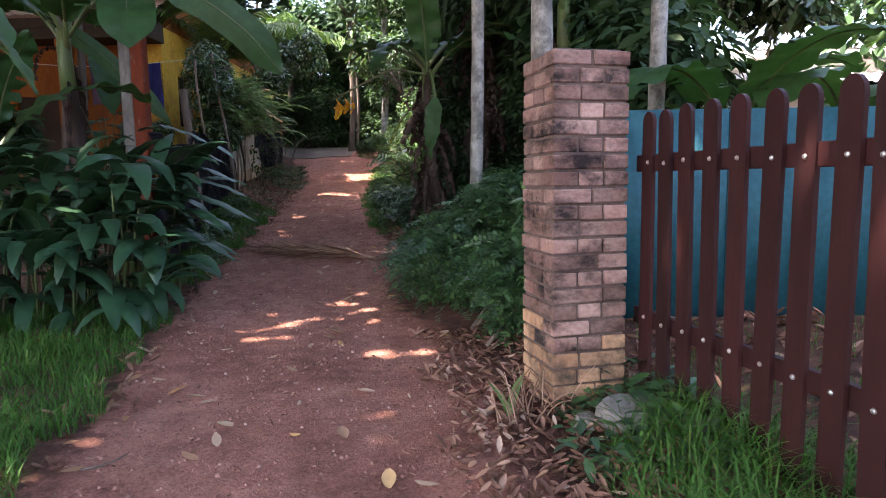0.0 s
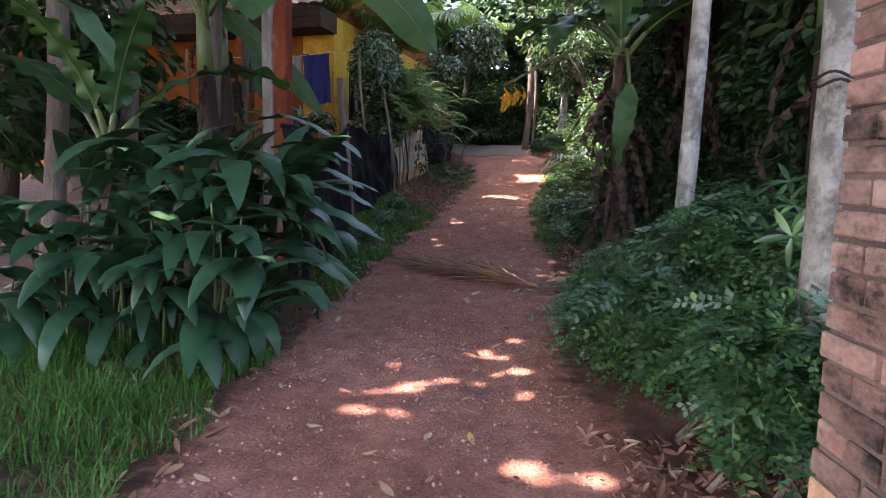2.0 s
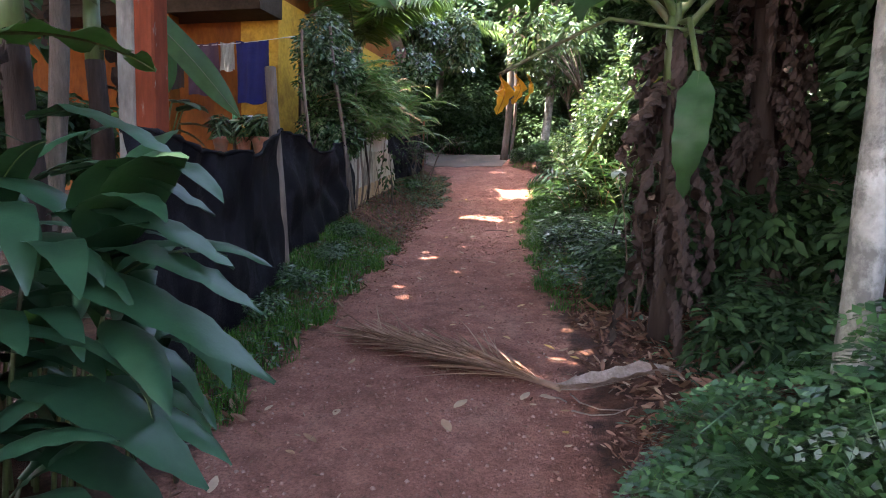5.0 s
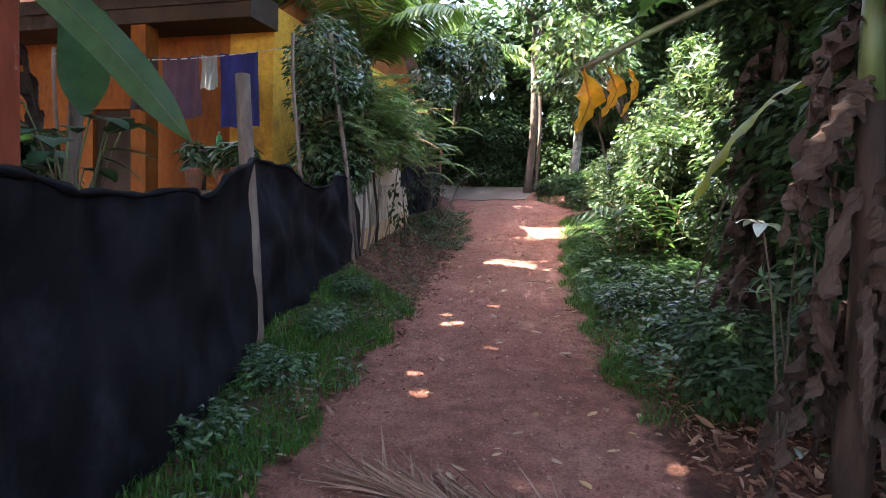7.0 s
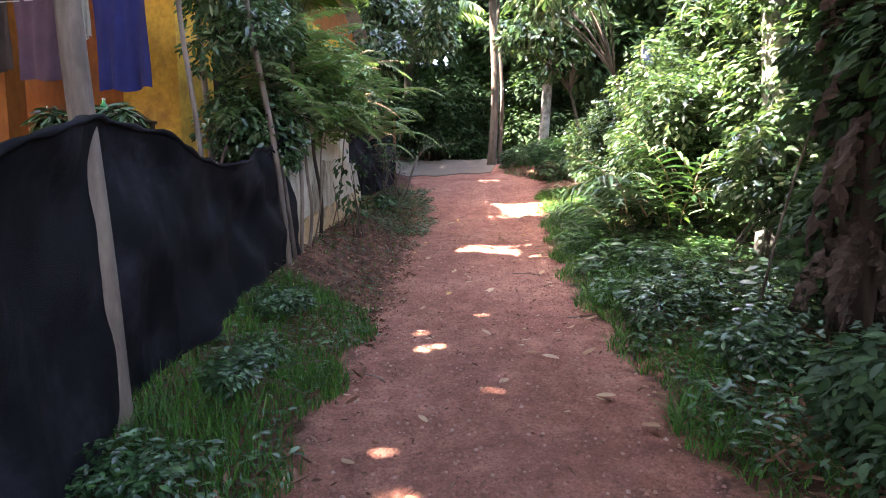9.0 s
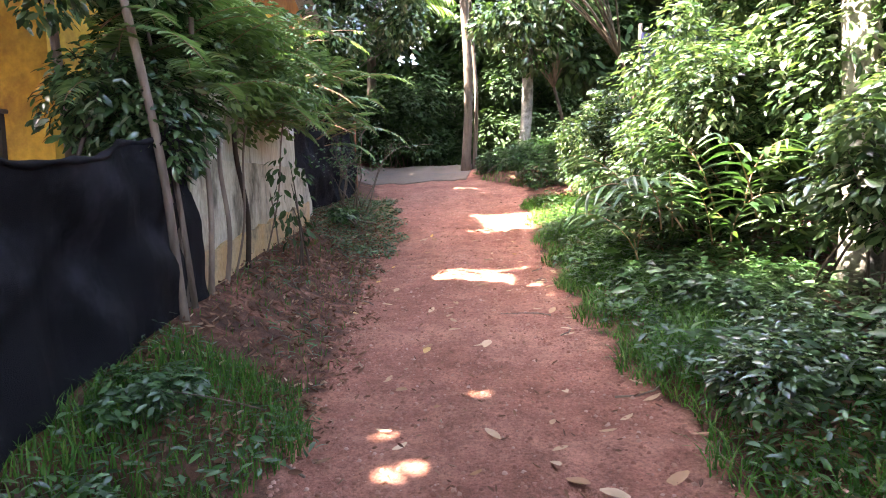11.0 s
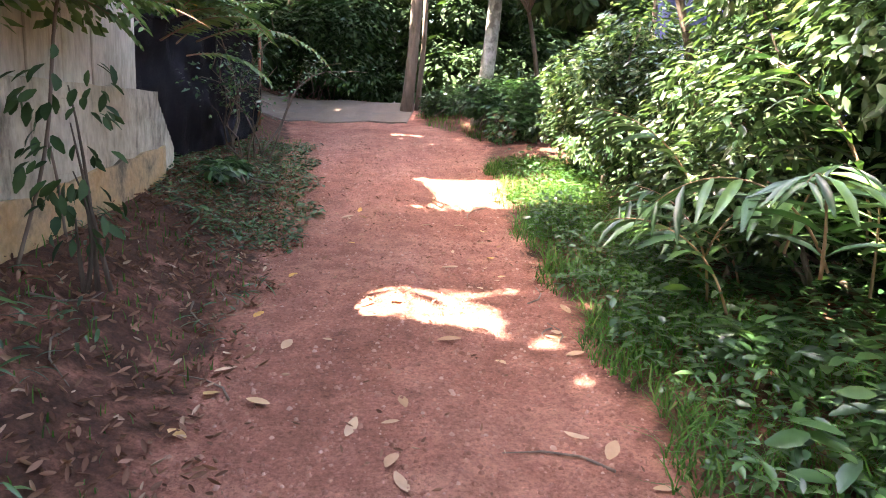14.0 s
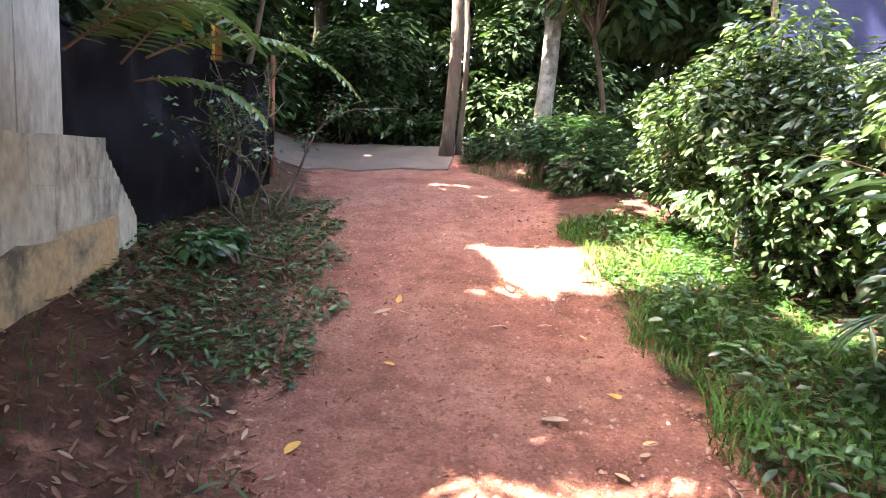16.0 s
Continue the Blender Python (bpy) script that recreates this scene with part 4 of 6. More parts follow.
def tiled_slope(x0, x1, y0, y1, z0, z1, row, col, mat, name):
    """Roof slope from the eave (y0, z0) to the ridge (y1, z1), with curved tiles in courses."""
    nr = int(math.hypot(y1 - y0, z1 - z0) / row)
    nc = int(abs(x1 - x0) / col)
    V, F = [], []
    for r in range(nr):
        for e in (0, 1):
            t = (r + e * 1.05) / nr
            lift = 0.03 * (1 - e)
            for c in range(nc * 4 + 1):
                u = c / (nc * 4)
                V.append((x0 + (x1 - x0) * u, y0 + (y1 - y0) * t, z0 + (z1 - z0) * t + lift + 0.03 * abs(math.sin(c * math.pi / 4))))
        w = nc * 4 + 1
        o = r * 2 * w
        F += [(o + c, o + c + 1, o + w + c + 1, o + w + c) for c in range(nc * 4)]
        if r:
            F += [(o - w + c, o - w + c + 1, o + c + 1, o + c) for c in range(nc * 4)]
    return mesh_of(name, np.array(V), np.array(F), mat)


def house():
    top = thing("house", (-6.05, 13.6, 0.8), "orange and yellow single-storey house with a tiled roof", "house")
    def wall(name, x0, x1, y0, y1, z0, z1, mat, label=""):
        V, F = box(x0, x1, y0, y1, z0, z1)
        return part(name, mesh_of(name, V, F, mat), top, label)
    wall("wall", -15, -9.2, 13.6, 13.8, 0.6, 4.5, ORANGE)
    wall("wall", -8.2, -6.75, 13.6, 13.8, 0.6, 4.5, ORANGE)
    wall("wall", -9.2, -8.2, 13.6, 13.8, 2.9 + 0.2, 4.5, ORANGE)
    wall("wall", -6.748, -6.05, 13.59, 13.81, 0.6, 4.5, YELLOW, "yellow corner of the front wall")
    wall("wall", -6.25, -6.052, 13.812, 14.3, 0.6, 4.5, YELLOW, "yellow side wall")
    wall("wall", -6.25, -6.052, 14.3, 15.2, 0.6, 2.5, YELLOW)
    wall("wall", -6.25, -6.052, 14.3, 15.2, 3.6, 4.5, YELLOW)
    wall("wall", -6.25, -6.052, 15.2, 20, 0.6, 4.5, YELLOW)
    wall("wall", -15, -6.06, 20, 20.2, 0.6, 4.5, ORANGE)
    wall("wall", -15.2, -15, 13.6, 20.2, 0.6, 4.5, ORANGE)
    wall("door", -9.2, -8.2, 13.68, 13.72, 0.8, 3.1, DARKWOOD, "dark wooden door")
    for y in (14.32, 14.53, 14.74, 14.95, 15.16):
        wall("window_bar", -6.16, -6.12, y - 0.02, y + 0.02, 2.5, 3.6, DARKWOOD)
    wall("window_pane", -6.2, -6.18, 14.3, 15.2, 2.5, 3.6, DARKGLASS, "dark glass")
    wall("fascia", -15.6, -5.98, 12.86, 12.9, 4.33, 4.52, DARKWOOD, "dark timber fascia")
    wall("soffit", -15.5, -5.98, 12.9, 13.585, 4.5, 4.13, DARKWOOD)
    wall("ceiling_board", -14.9, -6.3, 13.8, 20, 4.06, 4.5, DARKWOOD)
    part("roof", tiled_slope(-15.7, -5.95, 12.8, 16.9, 4.52, 6.7, 0.3, 0.24, TILE, "roof"), top)
    part("roof", tiled_slope(-15.7, -5.95, 20.9, 16.9, 4.52, 6.7, 0.3, 0.24, TILE, "roof"), top)
    V = [(-6.06, 13.82, 4.5), (-6.06, 20.0, 4.5), (-6.06, 16.9, 6.5), (-6.2, 13.82, 4.5), (-6.2, 20.0, 4.5), (-6.2, 16.9, 6.5)]
    part("gable", mesh_of("gable", V, [(0, 1, 2), (5, 4, 3), (0, 3, 4, 1), (1, 4, 5, 2), (2, 5, 3, 0)], ORANGE), top)
    # veranda column
    wall("column", -7.9, -7.65, 12.95, 13.2, 0.6, 4.5, ORANGE)


house()


def other_houses():
    top = thing("house", (7, 12, 0.6), "small pale house with a corrugated roof beyond the gate", "house")
    V, F = box(5.4, 11, 11.5, 15, 0.5, 2.75)
    part("wall", mesh_of("wall", V, F, WHITEWALL), top)
    V2, F2 = box(6.6, 7.5, 11.48, 11.5, 1.4, 2.4)
    part("window", mesh_of("window", V2, F2, DARKGLASS), top)
    part("roof", tiled_slope(4.7, 11.5, 10.7, 13.4, 2.65, 3.7, 0.9, 0.15, SHEETMETAL, "roof"), top)
    part("roof", tiled_slope(4.7, 11.5, 15.8, 13.4, 2.65, 3.7, 0.9, 0.15, SHEETMETAL, "roof"), top)
    top = thing("house", (-7, 29, 2.5), "grey house with a sheet roof behind the far hedge", "house")
    V, F = box(-10, -4.6, 29, 34, 2.0, 6.0)
    part("wall", mesh_of("wall", V, F, GREYWALL), top)
    V, F = box(-8.2, -7.0, 28.97, 28.99, 4.0, 5.4)
    part("window", mesh_of("window", V, F, DARKGLASS), top)
    part("roof", tiled_slope(-10.6, -4.0, 28.2, 31.5, 6.0, 7.1, 0.9, 0.16, SHEETMETAL, "roof"), top)


other_houses()


def cloth(name, x0, x1, y, z1, z0, mat, label, tilt=0.0):
    nu, nv = 16, 22
    V = []
    for i in range(nu):
        u = i / (nu - 1)
        for k in range(nv):
            v = k / (nv - 1)
            f = 0.025 * math.sin(u * 11 + x0) * v + 0.015 * math.sin(u * 23 + v * 4)
            V.append((x0 + (x1 - x0) * u + tilt * v, y + f, z1 - (z1 - z0) * v - 0.03 * math.sin(math.pi * u) * (1 - v) + 0.02 * math.sin(u * 9) * v))
    F = np.array([(i * nv + k, i * nv + nv + k, i * nv + nv + k + 1, i * nv + k + 1) for i in range(nu - 1) for k in range(nv - 1)])
    V = np.array(V)
    W = V + np.array((0, 0.008, 0))
    me = mesh_of(name, np.vstack([V, W]), np.vstack([F, F[:, ::-1] + len(V)]), mat, True)
    whole(name, me, label, "laundry", "laundry on the line")


def laundry():
    t = np.linspace(0, 1, 24)
    pts = np.stack([-8.6 + 3.6 * t, 12.36 + 0 * t, 3.62 - 0.12 * np.sin(np.pi * t) - 0.05 * t], 1)
    V, F = joined([tube(pts, 0.006, 5)])
    whole("clothes_line", mesh_of("clothes_line", V, F, CORD, True), "thin cord strung between poles with washing on it", "clothes line")
    pole("line_pole", g3(-8.6, 12.4, -0.1), (-8.6, 12.36, 3.7), 0.03, 0.025, POSTWOOD, "thin wooden pole carrying the clothes line", "pole")
    pole("line_pole", g3(-5.0, 12.4, -0.1), (-5.0, 12.36, 3.62), 0.03, 0.025, POSTWOOD, "thin wooden pole carrying the clothes line", "pole")
    cloth("garment", -7.35, -6.95, 12.36, 3.53, 2.85, DARKCLOTH, "dark garment hanging on the clothes line")
    cloth("towel", -6.9, -6.35, 12.36, 3.52, 2.75, MAUVE, "mauve towel hanging on the clothes line", 0.05)
    cloth("cloth", -6.32, -6.08, 12.36, 3.52, 3.1, GREYCLOTH, "grey cloth hanging on the clothes line")
    cloth("towel", -6.06, -5.52, 12.36, 3.53, 2.62, BLUE, "dark blue towel hanging on the clothes line", 0.03)


laundry()
top = thing("tarpaulin", (0.4, 19, 2.0), "dark blue tarpaulin screen among the shrubs", "tarpaulin")
V, F = [], []
for i in range(14):
    for k in range(8):
        V.append((-0.5 + i * 0.2, 19.2 + 0.04 * math.sin(i * 1.3 + k), 2.2 + k * 0.28 - 0.05 * math.sin(i * 0.7)))
F = [(i * 8 + k, i * 8 + 8 + k, i * 8 + 9 + k, i * 8 + k + 1) for i in range(13) for k in range(7)]
part("sheet", mesh_of("sheet", np.array(V), np.array(F), TARP, True), top)
for x in (-0.5, 2.1):
    pole("tarp_pole", g3(x, 19.25, -0.1), (x, 19.25, 4.3), 0.03, 0.028, POSTWOOD, "", "", parent=top)

# ---- trunks ----


def areca(base, tip, r0, r1, label):
    top = thing("areca_palm", base, label, "palm", "slim palms")
    pole("trunk", base, tip, r0, r1, PALE, "", "", 0.05, parent=top)
    for k in range(7):
        p = curve_path(tip, k * 0.9 + rng.random(), rng.uniform(1.3, 1.7), rng.uniform(30, 65), 100, 14)
        palm_frond(p, 0.45, 32, FROND, top, 60, 0.6)


areca(g3(0.22, 6.7, -0.05), (0.30, 6.62, 6.5), 0.068, 0.055, "slim palm with a pale ringed trunk")
areca(g3(0.62, 4.68, -0.05), (0.56, 4.6, 6.6), 0.075, 0.065, "slim pale ringed palm beside the brick pillar")
areca(g3(1.75, 5.9, -0.05), (1.85, 5.95, 6.5), 0.075, 0.06, "slim pale ringed palm behind the gate")


def tree(base, tip, r0, r1, mat, label, n=420, spread=1.1, leaf=0.2):
    top = thing("tree", base, label, "tree")
    pole("trunk", base, tip, r0, r1, mat, "", "", 0.0, 0.08, parent=top, sides=14)
    c = np.array(tip, float)
    blobs = lumps(c + np.array((0, 0, 0.2)), (spread, spread, 0.9), 9, 0.45, -1)
    V, F = branchwork(c - np.array((0, 0, 0.5)), [q[0] for q in blobs], r1 * 0.6)
    part("limb_frame", mesh_of("limb_frame", V, F, mat, True), top)
    V, F = blob_leaves(blobs, n, OVAL, leaf, 0.4)
    part("crown", mesh_of("crown", V, F, DARK), top, kind="stuff")


tree(g3(0.12, 13.8, -0.05), (-0.05, 13.9, 6.6), 0.14, 0.1, PALE, "tree with a pale mottled trunk among the shrubs")
tree(g3(-3.72, 23.2, -0.1), (-3.62, 23.3, 7.5), 0.105, 0.09, BARK, "tree with a straight brown trunk beside the concrete road")
tree(g3(-3.54, 23.4, -0.1), (-3.52, 23.6, 7.0), 0.05, 0.04, BARK, "slender brown tree beside a larger one")
tree(g3(-2.42, 21.6, -0.1), (-2.2, 21.7, 7), 0.12, 0.09, PALE, "tree with a lichen-grey trunk on the verge")
for x, y, r in ((-5.3, 6.3, 0.1), (-4.6, 7.6, 0.07), (-6.3, 8.2, 0.12), (-5.6, 9.6, 0.06), (2.2, 10.5, 0.12), (1.3, 12.6, 0.07)):
    tree(g3(x, y, -0.1), (x + 0.15, y + 0.1, 6.3), r, r * 0.75, BARK, "dark brown tree in the shade of the garden", 300)

# ---- dense greenery ----
# broad-leaved clump beside the lane
top = thing("broad_leaf_clump", g3(-3.1, 5.6), "clump of large glossy dark-green leaves over the lane", "leafy clump")
for i in range(320):
    u = i % 10
    if u < 4:
        bx, by, h = rng.uniform(-4.4, -2.3), rng.uniform(5.0, 5.5), rng.uniform(0.08, 0.7)
        by -= 0.25 * max(0.0, -2.9 - bx)
    elif u < 8:
        bx, by, h = rng.uniform(-4.3, -2.45), rng.uniform(5.3, 6.2), rng.uniform(0.5, 1.35)
    else:
        bx, by, h = rng.uniform(-3.4, -2.5), rng.uniform(5.6, 6.6), rng.uniform(0.3, 1.2)
    az = rng.normal(-0.6, 0.8)
    stem = curve_path(g3(bx, by), az, h, 86, 14, 6)
    ln = rng.uniform(0.45, 0.85)
    wdt = ln * rng.uniform(0.19, 0.27)
    p = curve_path(stem[-1], az + rng.normal(0, 0.4), ln, rng.uniform(5, 58), rng.uniform(45, 115), 14)
    if (p[-1, 1] > 6.0 and p[-1, 0] > -2.75) or p[-1, 0] > -1.8 or (p[-1, 0] > -2.05 and p[-1, 2] < 0.5):
        continue
    p[:, 2] = np.maximum(p[:, 2], gz(p[:, 0], p[:, 1]) + 0.03)
    Vb, Fb, rib = banana_blade(p, wdt, 0.0, 0.004, rng.uniform(0.1, 0.7), True)
    lf = part("leaf", mesh_of("leaf", Vb, clean(Fb), BROAD, True), top)
    if i % 3 == 0:
        V, F = joined([tube(stem, np.linspace(0.012, 0.007, 7), 5), rib])
        part("stalk", mesh_of("stalk", V, F, STEMGREEN, True), lf)
for tip_, root_, wdt in (((-1.68, 5.7, 0.9), (-2.65, 5.7, 1.2), 0.27), ((-1.75, 5.75, 1.1), (-2.5, 5.8, 1.25), 0.18), ((-1.85, 5.75, 1.24), (-2.6, 5.8, 1.38), 0.2),
                         ((-1.95, 5.8, 1.4), (-2.6, 5.8, 1.52), 0.15), ((-2.05, 5.8, 1.55), (-2.75, 5.85, 1.72), 0.16), ((-1.85, 5.6, 0.58), (-2.55, 5.6, 0.85), 0.26), ((-2.0, 5.65, 0.42), (-2.6, 5.6, 0.62), 0.22)):
    a_, z_ = np.array(root_), np.array(tip_)
    pts_ = [a_, a_ + (z_ - a_) * 0.35 + np.array((0, 0, 0.09)), a_ + (z_ - a_) * 0.7 + np.array((0, 0, 0.07)), z_]
    Vb, Fb, rib = banana_blade(finer_path(np.array(pts_), 5), wdt, 0.0, 0.006, 0.3, True)
    V, F = joined([(Vb, Fb), rib])
    part("leaf", mesh_of("leaf", V, F, BROAD, True), top)

# banana plants
banana(g3(-0.3, 8.62), 2.3, ((165, 0.5, 1.0, 0.36, 38, 80), (188, 0.4, 0.9, 0.36, 55, 130), (232, 0.4, 0.9, 0.34, 48, 140), (10, 0.4, 1.3, 0.42, 52, 90), (-35, 0.4, 1.3, 0.4, 50, 100), (100, 0.3, 1.4, 0.42, 66, 80), (262, 0.3, 1.5, 0.42, 76, 45), (60, 0.3, 1.3, 0.4, 50, 100)),
       "banana plant with torn green leaves and a hanging blade", r=0.075, dead=34, blades_at=(([(-0.2, 8.2, 2.25), (-0.22, 8.12, 2.0), (-0.24, 8.08, 1.75), (-0.26, 8.07, 1.47)], 0.21),))
banana(g3(0.42, 9.4), 3.2, ((200, 0.4, 1.6, 0.45, 60, 100), (-30, 0.4, 1.7, 0.45, 60, 90), (90, 0.3, 1.7, 0.45, 65, 80), (-100, 0.4, 1.5, 0.42, 60, 100)), "old banana stem hung with dry brown leaves", r=0.11, dead=80, stem=SHEATH)
banana(g3(-0.2, 11.3), 2.6, ((170, 0.4, 1.2, 0.35, 60, 120), (60, 0.4, 1.5, 0.4, 60, 90), (-60, 0.4, 1.3, 0.4, 55, 120)), "banana stem with brown hanging leaves at the verge", r=0.09, dead=40, stem=SHEATH, lean=(0.2, 0.1))
banana(g3(1.3, 7.6), 2.9, ((180, 0.4, 1.7, 0.5, 60, 100), (240, 0.4, 1.7, 0.5, 55, 110), (300, 0.4, 1.6, 0.5, 60, 90), (60, 0.4, 1.6, 0.45, 60, 90)), "banana plant with broad blue-green leaves", r=0.12, dead=6)
banana(g3(2.6, 6.3), 1.45, ((150, 0.4, 1.7, 0.5, 60, 95), (220, 0.4, 1.7, 0.5, 50, 110), (285, 0.4, 1.6, 0.5, 60, 90), (20, 0.4, 1.6, 0.45, 60, 90)), "banana plant behind the sheet fence", r=0.12, dead=3)
banana(g3(3.9, 6.6), 1.35, ((150, 0.4, 1.7, 0.5, 60, 95), (220, 0.4, 1.7, 0.5, 50, 110), (285, 0.4, 1.6, 0.5, 60, 90), (20, 0.4, 1.6, 0.45, 60, 90)), "banana plant behind the sheet fence", r=0.12, dead=2)
banana(g3(-3.95, 6.9), 2.5, ((-60, 0.4, 1.5, 0.45, 50, 110), (200, 0.4, 1.7, 0.45, 60, 90), (110, 0.4, 1.6, 0.45, 60, 100), (-110, 0.4, 1.6, 0.45, 60, 95)), "banana plant leaning a long dark leaf over the lane", r=0.11, dead=4,
       blades_at=(([(-2.9, 6.5, 3.25), (-2.35, 6.6, 3.0), (-2.0, 6.75, 2.72), (-1.76, 7.0, 2.36)], 0.34, (0.65, 0.2, 0.7)), ([(-3.3, 6.6, 2.95), (-2.95, 6.2, 2.95), (-2.82, 5.95, 2.75), (-2.78, 5.85, 2.42)], 0.46)))
banana(g3(-5.0, 8.6), 2.6, ((-70, 0.4, 1.5, 0.42, 55, 110), (150, 0.4, 1.6, 0.45, 60, 90), (230, 0.4, 1.6, 0.42, 60, 100)), "banana plant drooping behind the net fence", r=0.11, dead=3, blades_at=(([(-5.0, 8.2, 3.3), (-4.6, 8.5, 3.0), (-4.2, 8.75, 2.55), (-3.86, 8.98, 2.05)], 0.22, (0.2, 0.1, 0.95)), ([(-5.1, 9.4, 3.1), (-4.9, 9.2, 2.9), (-4.75, 9.05, 2.6), (-4.65, 8.95, 2.2)], 0.3),))
banana(g3(-4.0, 5.75), 1.35, ((-20, 0.4, 0.9, 0.3, 78, 40), (-100, 0.3, 0.9, 0.3, 75, 50), (60, 0.4, 1.5, 0.45, 60, 90), (180, 0.4, 1.5, 0.45, 60, 90)), "young banana plant in the shaded garden", r=0.1, dead=3)

banana(g3(-4.1, 3.7), 2.0, ((-30, 0.4, 1.0, 0.36, 55, 90), (120, 0.4, 1.3, 0.4, 60, 90), (200, 0.4, 1.3, 0.4, 60, 90), (60, 0.3, 1.1, 0.35, 70, 60)), "banana plant hanging a broad leaf over the grass", r=0.1, dead=3,
       blades_at=(([(-3.5, 3.7, 2.5), (-3.0, 3.75, 2.5), (-2.62, 3.8, 2.3), (-2.38, 3.8, 1.98)], 0.4), ([(-3.6, 4.2, 2.2), (-3.2, 4.4, 2.3), (-2.9, 4.5, 2.15), (-2.75, 4.55, 1.85)], 0.32)))

# yellow dying leaf that hangs over the lane
top = thing("dying_leaf", (-1.43, 8.45, 2.3), "orange and yellow dying banana leaf hanging from a stalk", "leaf")
for dx, w_, ln in ((-0.04, 0.2, 0.27), (0.07, 0.13, 0.2), (0.15, 0.05, 0.2)):
    p = np.array([(-1.43 + dx + 0.03 * math.sin(t * 4), 8.44 + 0.02 * t, 2.29 - ln * t) for t in np.linspace(0, 1, 10)])
    Vb, Fb, rib = banana_blade(p, w_, 0.0, 0.008, 0.3)
    V, F = joined([(Vb, Fb), rib])
    part("blade", mesh_of("blade", V, F, YELLOWLEAF), top)
V, F = joined([tube(finer_path(np.array([(-1.48, 8.44, 2.29), (-1.2, 8.46, 2.44), (-0.75, 8.5, 2.66), (-0.15, 8.5, 2.55)])), 0.014, 6)])
part("stalk", mesh_of("stalk", V, F, STEMGREEN, True), top)

# shrubs by the lane
def spray_shrub(base, blobs, n, size, fill, label):
    """A shrub of leaflet sprays arching out of a dark leafy heart."""
    top = shrub("shrub", base, [(c, r * 0.8) for c, r in blobs], fill, OVAL, 0.05, FINE, label, droop=0.2)
    V, F = blob_leaves(blobs, n, PINNATE, size, 0.25, 0.75)
    V[:, 2] = np.maximum(V[:, 2], gz(V[:, 0], V[:, 1]) + 0.01)
    part("leaf_sprays", mesh_of("leaf_sprays", V, F, FINE), top, kind="stuff")


spray_shrub(g3(0.15, 5.9), lumps((0.12, 5.9, 0.5), (0.66, 1.1, 0.5), 52, 0.2) + lumps((0.5, 5.8, 1.0), (0.55, 1.0, 0.3), 26, 0.18), 2300, 0.25, 5000, "dense shrub with arching sprays of small dark-green leaflets")
spray_shrub(g3(0.42, 4.6), lumps((0.48, 4.55, 0.52), (0.46, 0.38, 0.48), 30, 0.16), 860, 0.24, 1600, "spreading shrub with hanging sprays of round leaflets")
shrub("shrub", g3(0.75, 5.5), lumps((0.75, 5.6, 1.05), (0.5, 0.7, 0.3), 14, 0.2), 90, ROSETTE, 0.13, FINE, "weedy shrub with long pale-green leaves", droop=0.3)
shrub("shrub", g3(0.02, 13.2), lumps((0.02, 13.2, 1.75), (0.4, 0.45, 0.75), 20, 0.24), 2600, OVAL, 0.1, LIGHT, "leafy shrub in front of a pale mottled trunk", droop=0.3)
for wx, wy, wl in ((-3.45, 8.4, 0.5), (-3.5, 9.4, 0.55), (-3.62, 10.4, 0.5), (-3.85, 11.3, 0.35)):
    shrub("weed_patch", g3(wx, wy), lumps((wx, wy, g3(wx, wy)[2] + 0.06), (0.26, wl, 0.05), 12, 0.11), 1300, OVAL, 0.045, FINE, "low leafy weeds at the foot of the net fence", "weeds", droop=0.2, r0=0.004)
shrub("shrub", g3(0.4, 7.0), lumps((0.75, 7.0, 0.55), (0.5, 0.7, 0.4), 14, 0.24), 3200, OVAL, 0.085, FINE, "leafy shrub beneath the pale palm trunk", droop=0.3)
shrub("shrub", g3(-0.35, 9.6), lumps((-0.3, 9.9, 0.75), (0.5, 0.9, 0.4), 14, 0.22), 3600, OVAL, 0.075, DARK, "low dark undergrowth at the foot of the banana plants", droop=0.3)
shrub("shrub", g3(-0.9, 12.2), lumps((-0.8, 12.3, 0.85), (0.7, 1.6, 0.12), 22, 0.2), 8000, OVAL, 0.05, LIGHT, "low bright creeping shrub at the lane's edge", droop=0.2)
shrub("shrub", g3(-0.4, 15.2), lumps((-0.45, 15.6, 2.3), (1.05, 1.5, 1.7), 60, 0.4, -0.85), 22000, OVAL, 0.085, LIGHT, "tall sunlit shrub with light-green oval leaves", r0=0.02)
shrub("shrub", g3(-0.9, 17.8), lumps((-0.85, 17.9, 2.2), (1.05, 1.3, 1.2), 52, 0.4, -0.8), 20000, OVAL, 0.08, LIGHT, "tall sunlit shrub hanging over the lane's edge", r0=0.02)
shrub("shrub", g3(0.2, 14.7), lumps((0.15, 14.9, 2.2), (0.8, 0.9, 1.5), 36, 0.38, -0.9), 1500, ROSETTE, 0.17, LIGHT, "shrub with whorls of long sunlit leaves", r0=0.014)
shrub("shrub", g3(0.5, 15.3), lumps((0.35, 15.2, 3.6), (1.0, 1.2, 0.9), 30, 0.36, -1), 1500, ROSETTE, 0.15, LIGHT, "tall shrub topped with whorls of sunlit leaves", r0=0.014)
shrub("shrub", g3(1.0, 13.4), lumps((1.0, 13.3, 2.2), (0.7, 0.9, 1.6), 30, 0.38, -0.9), 1300, ROSETTE, 0.18, LIGHT, "shrub with whorls of long leaves behind the weeds", r0=0.014)
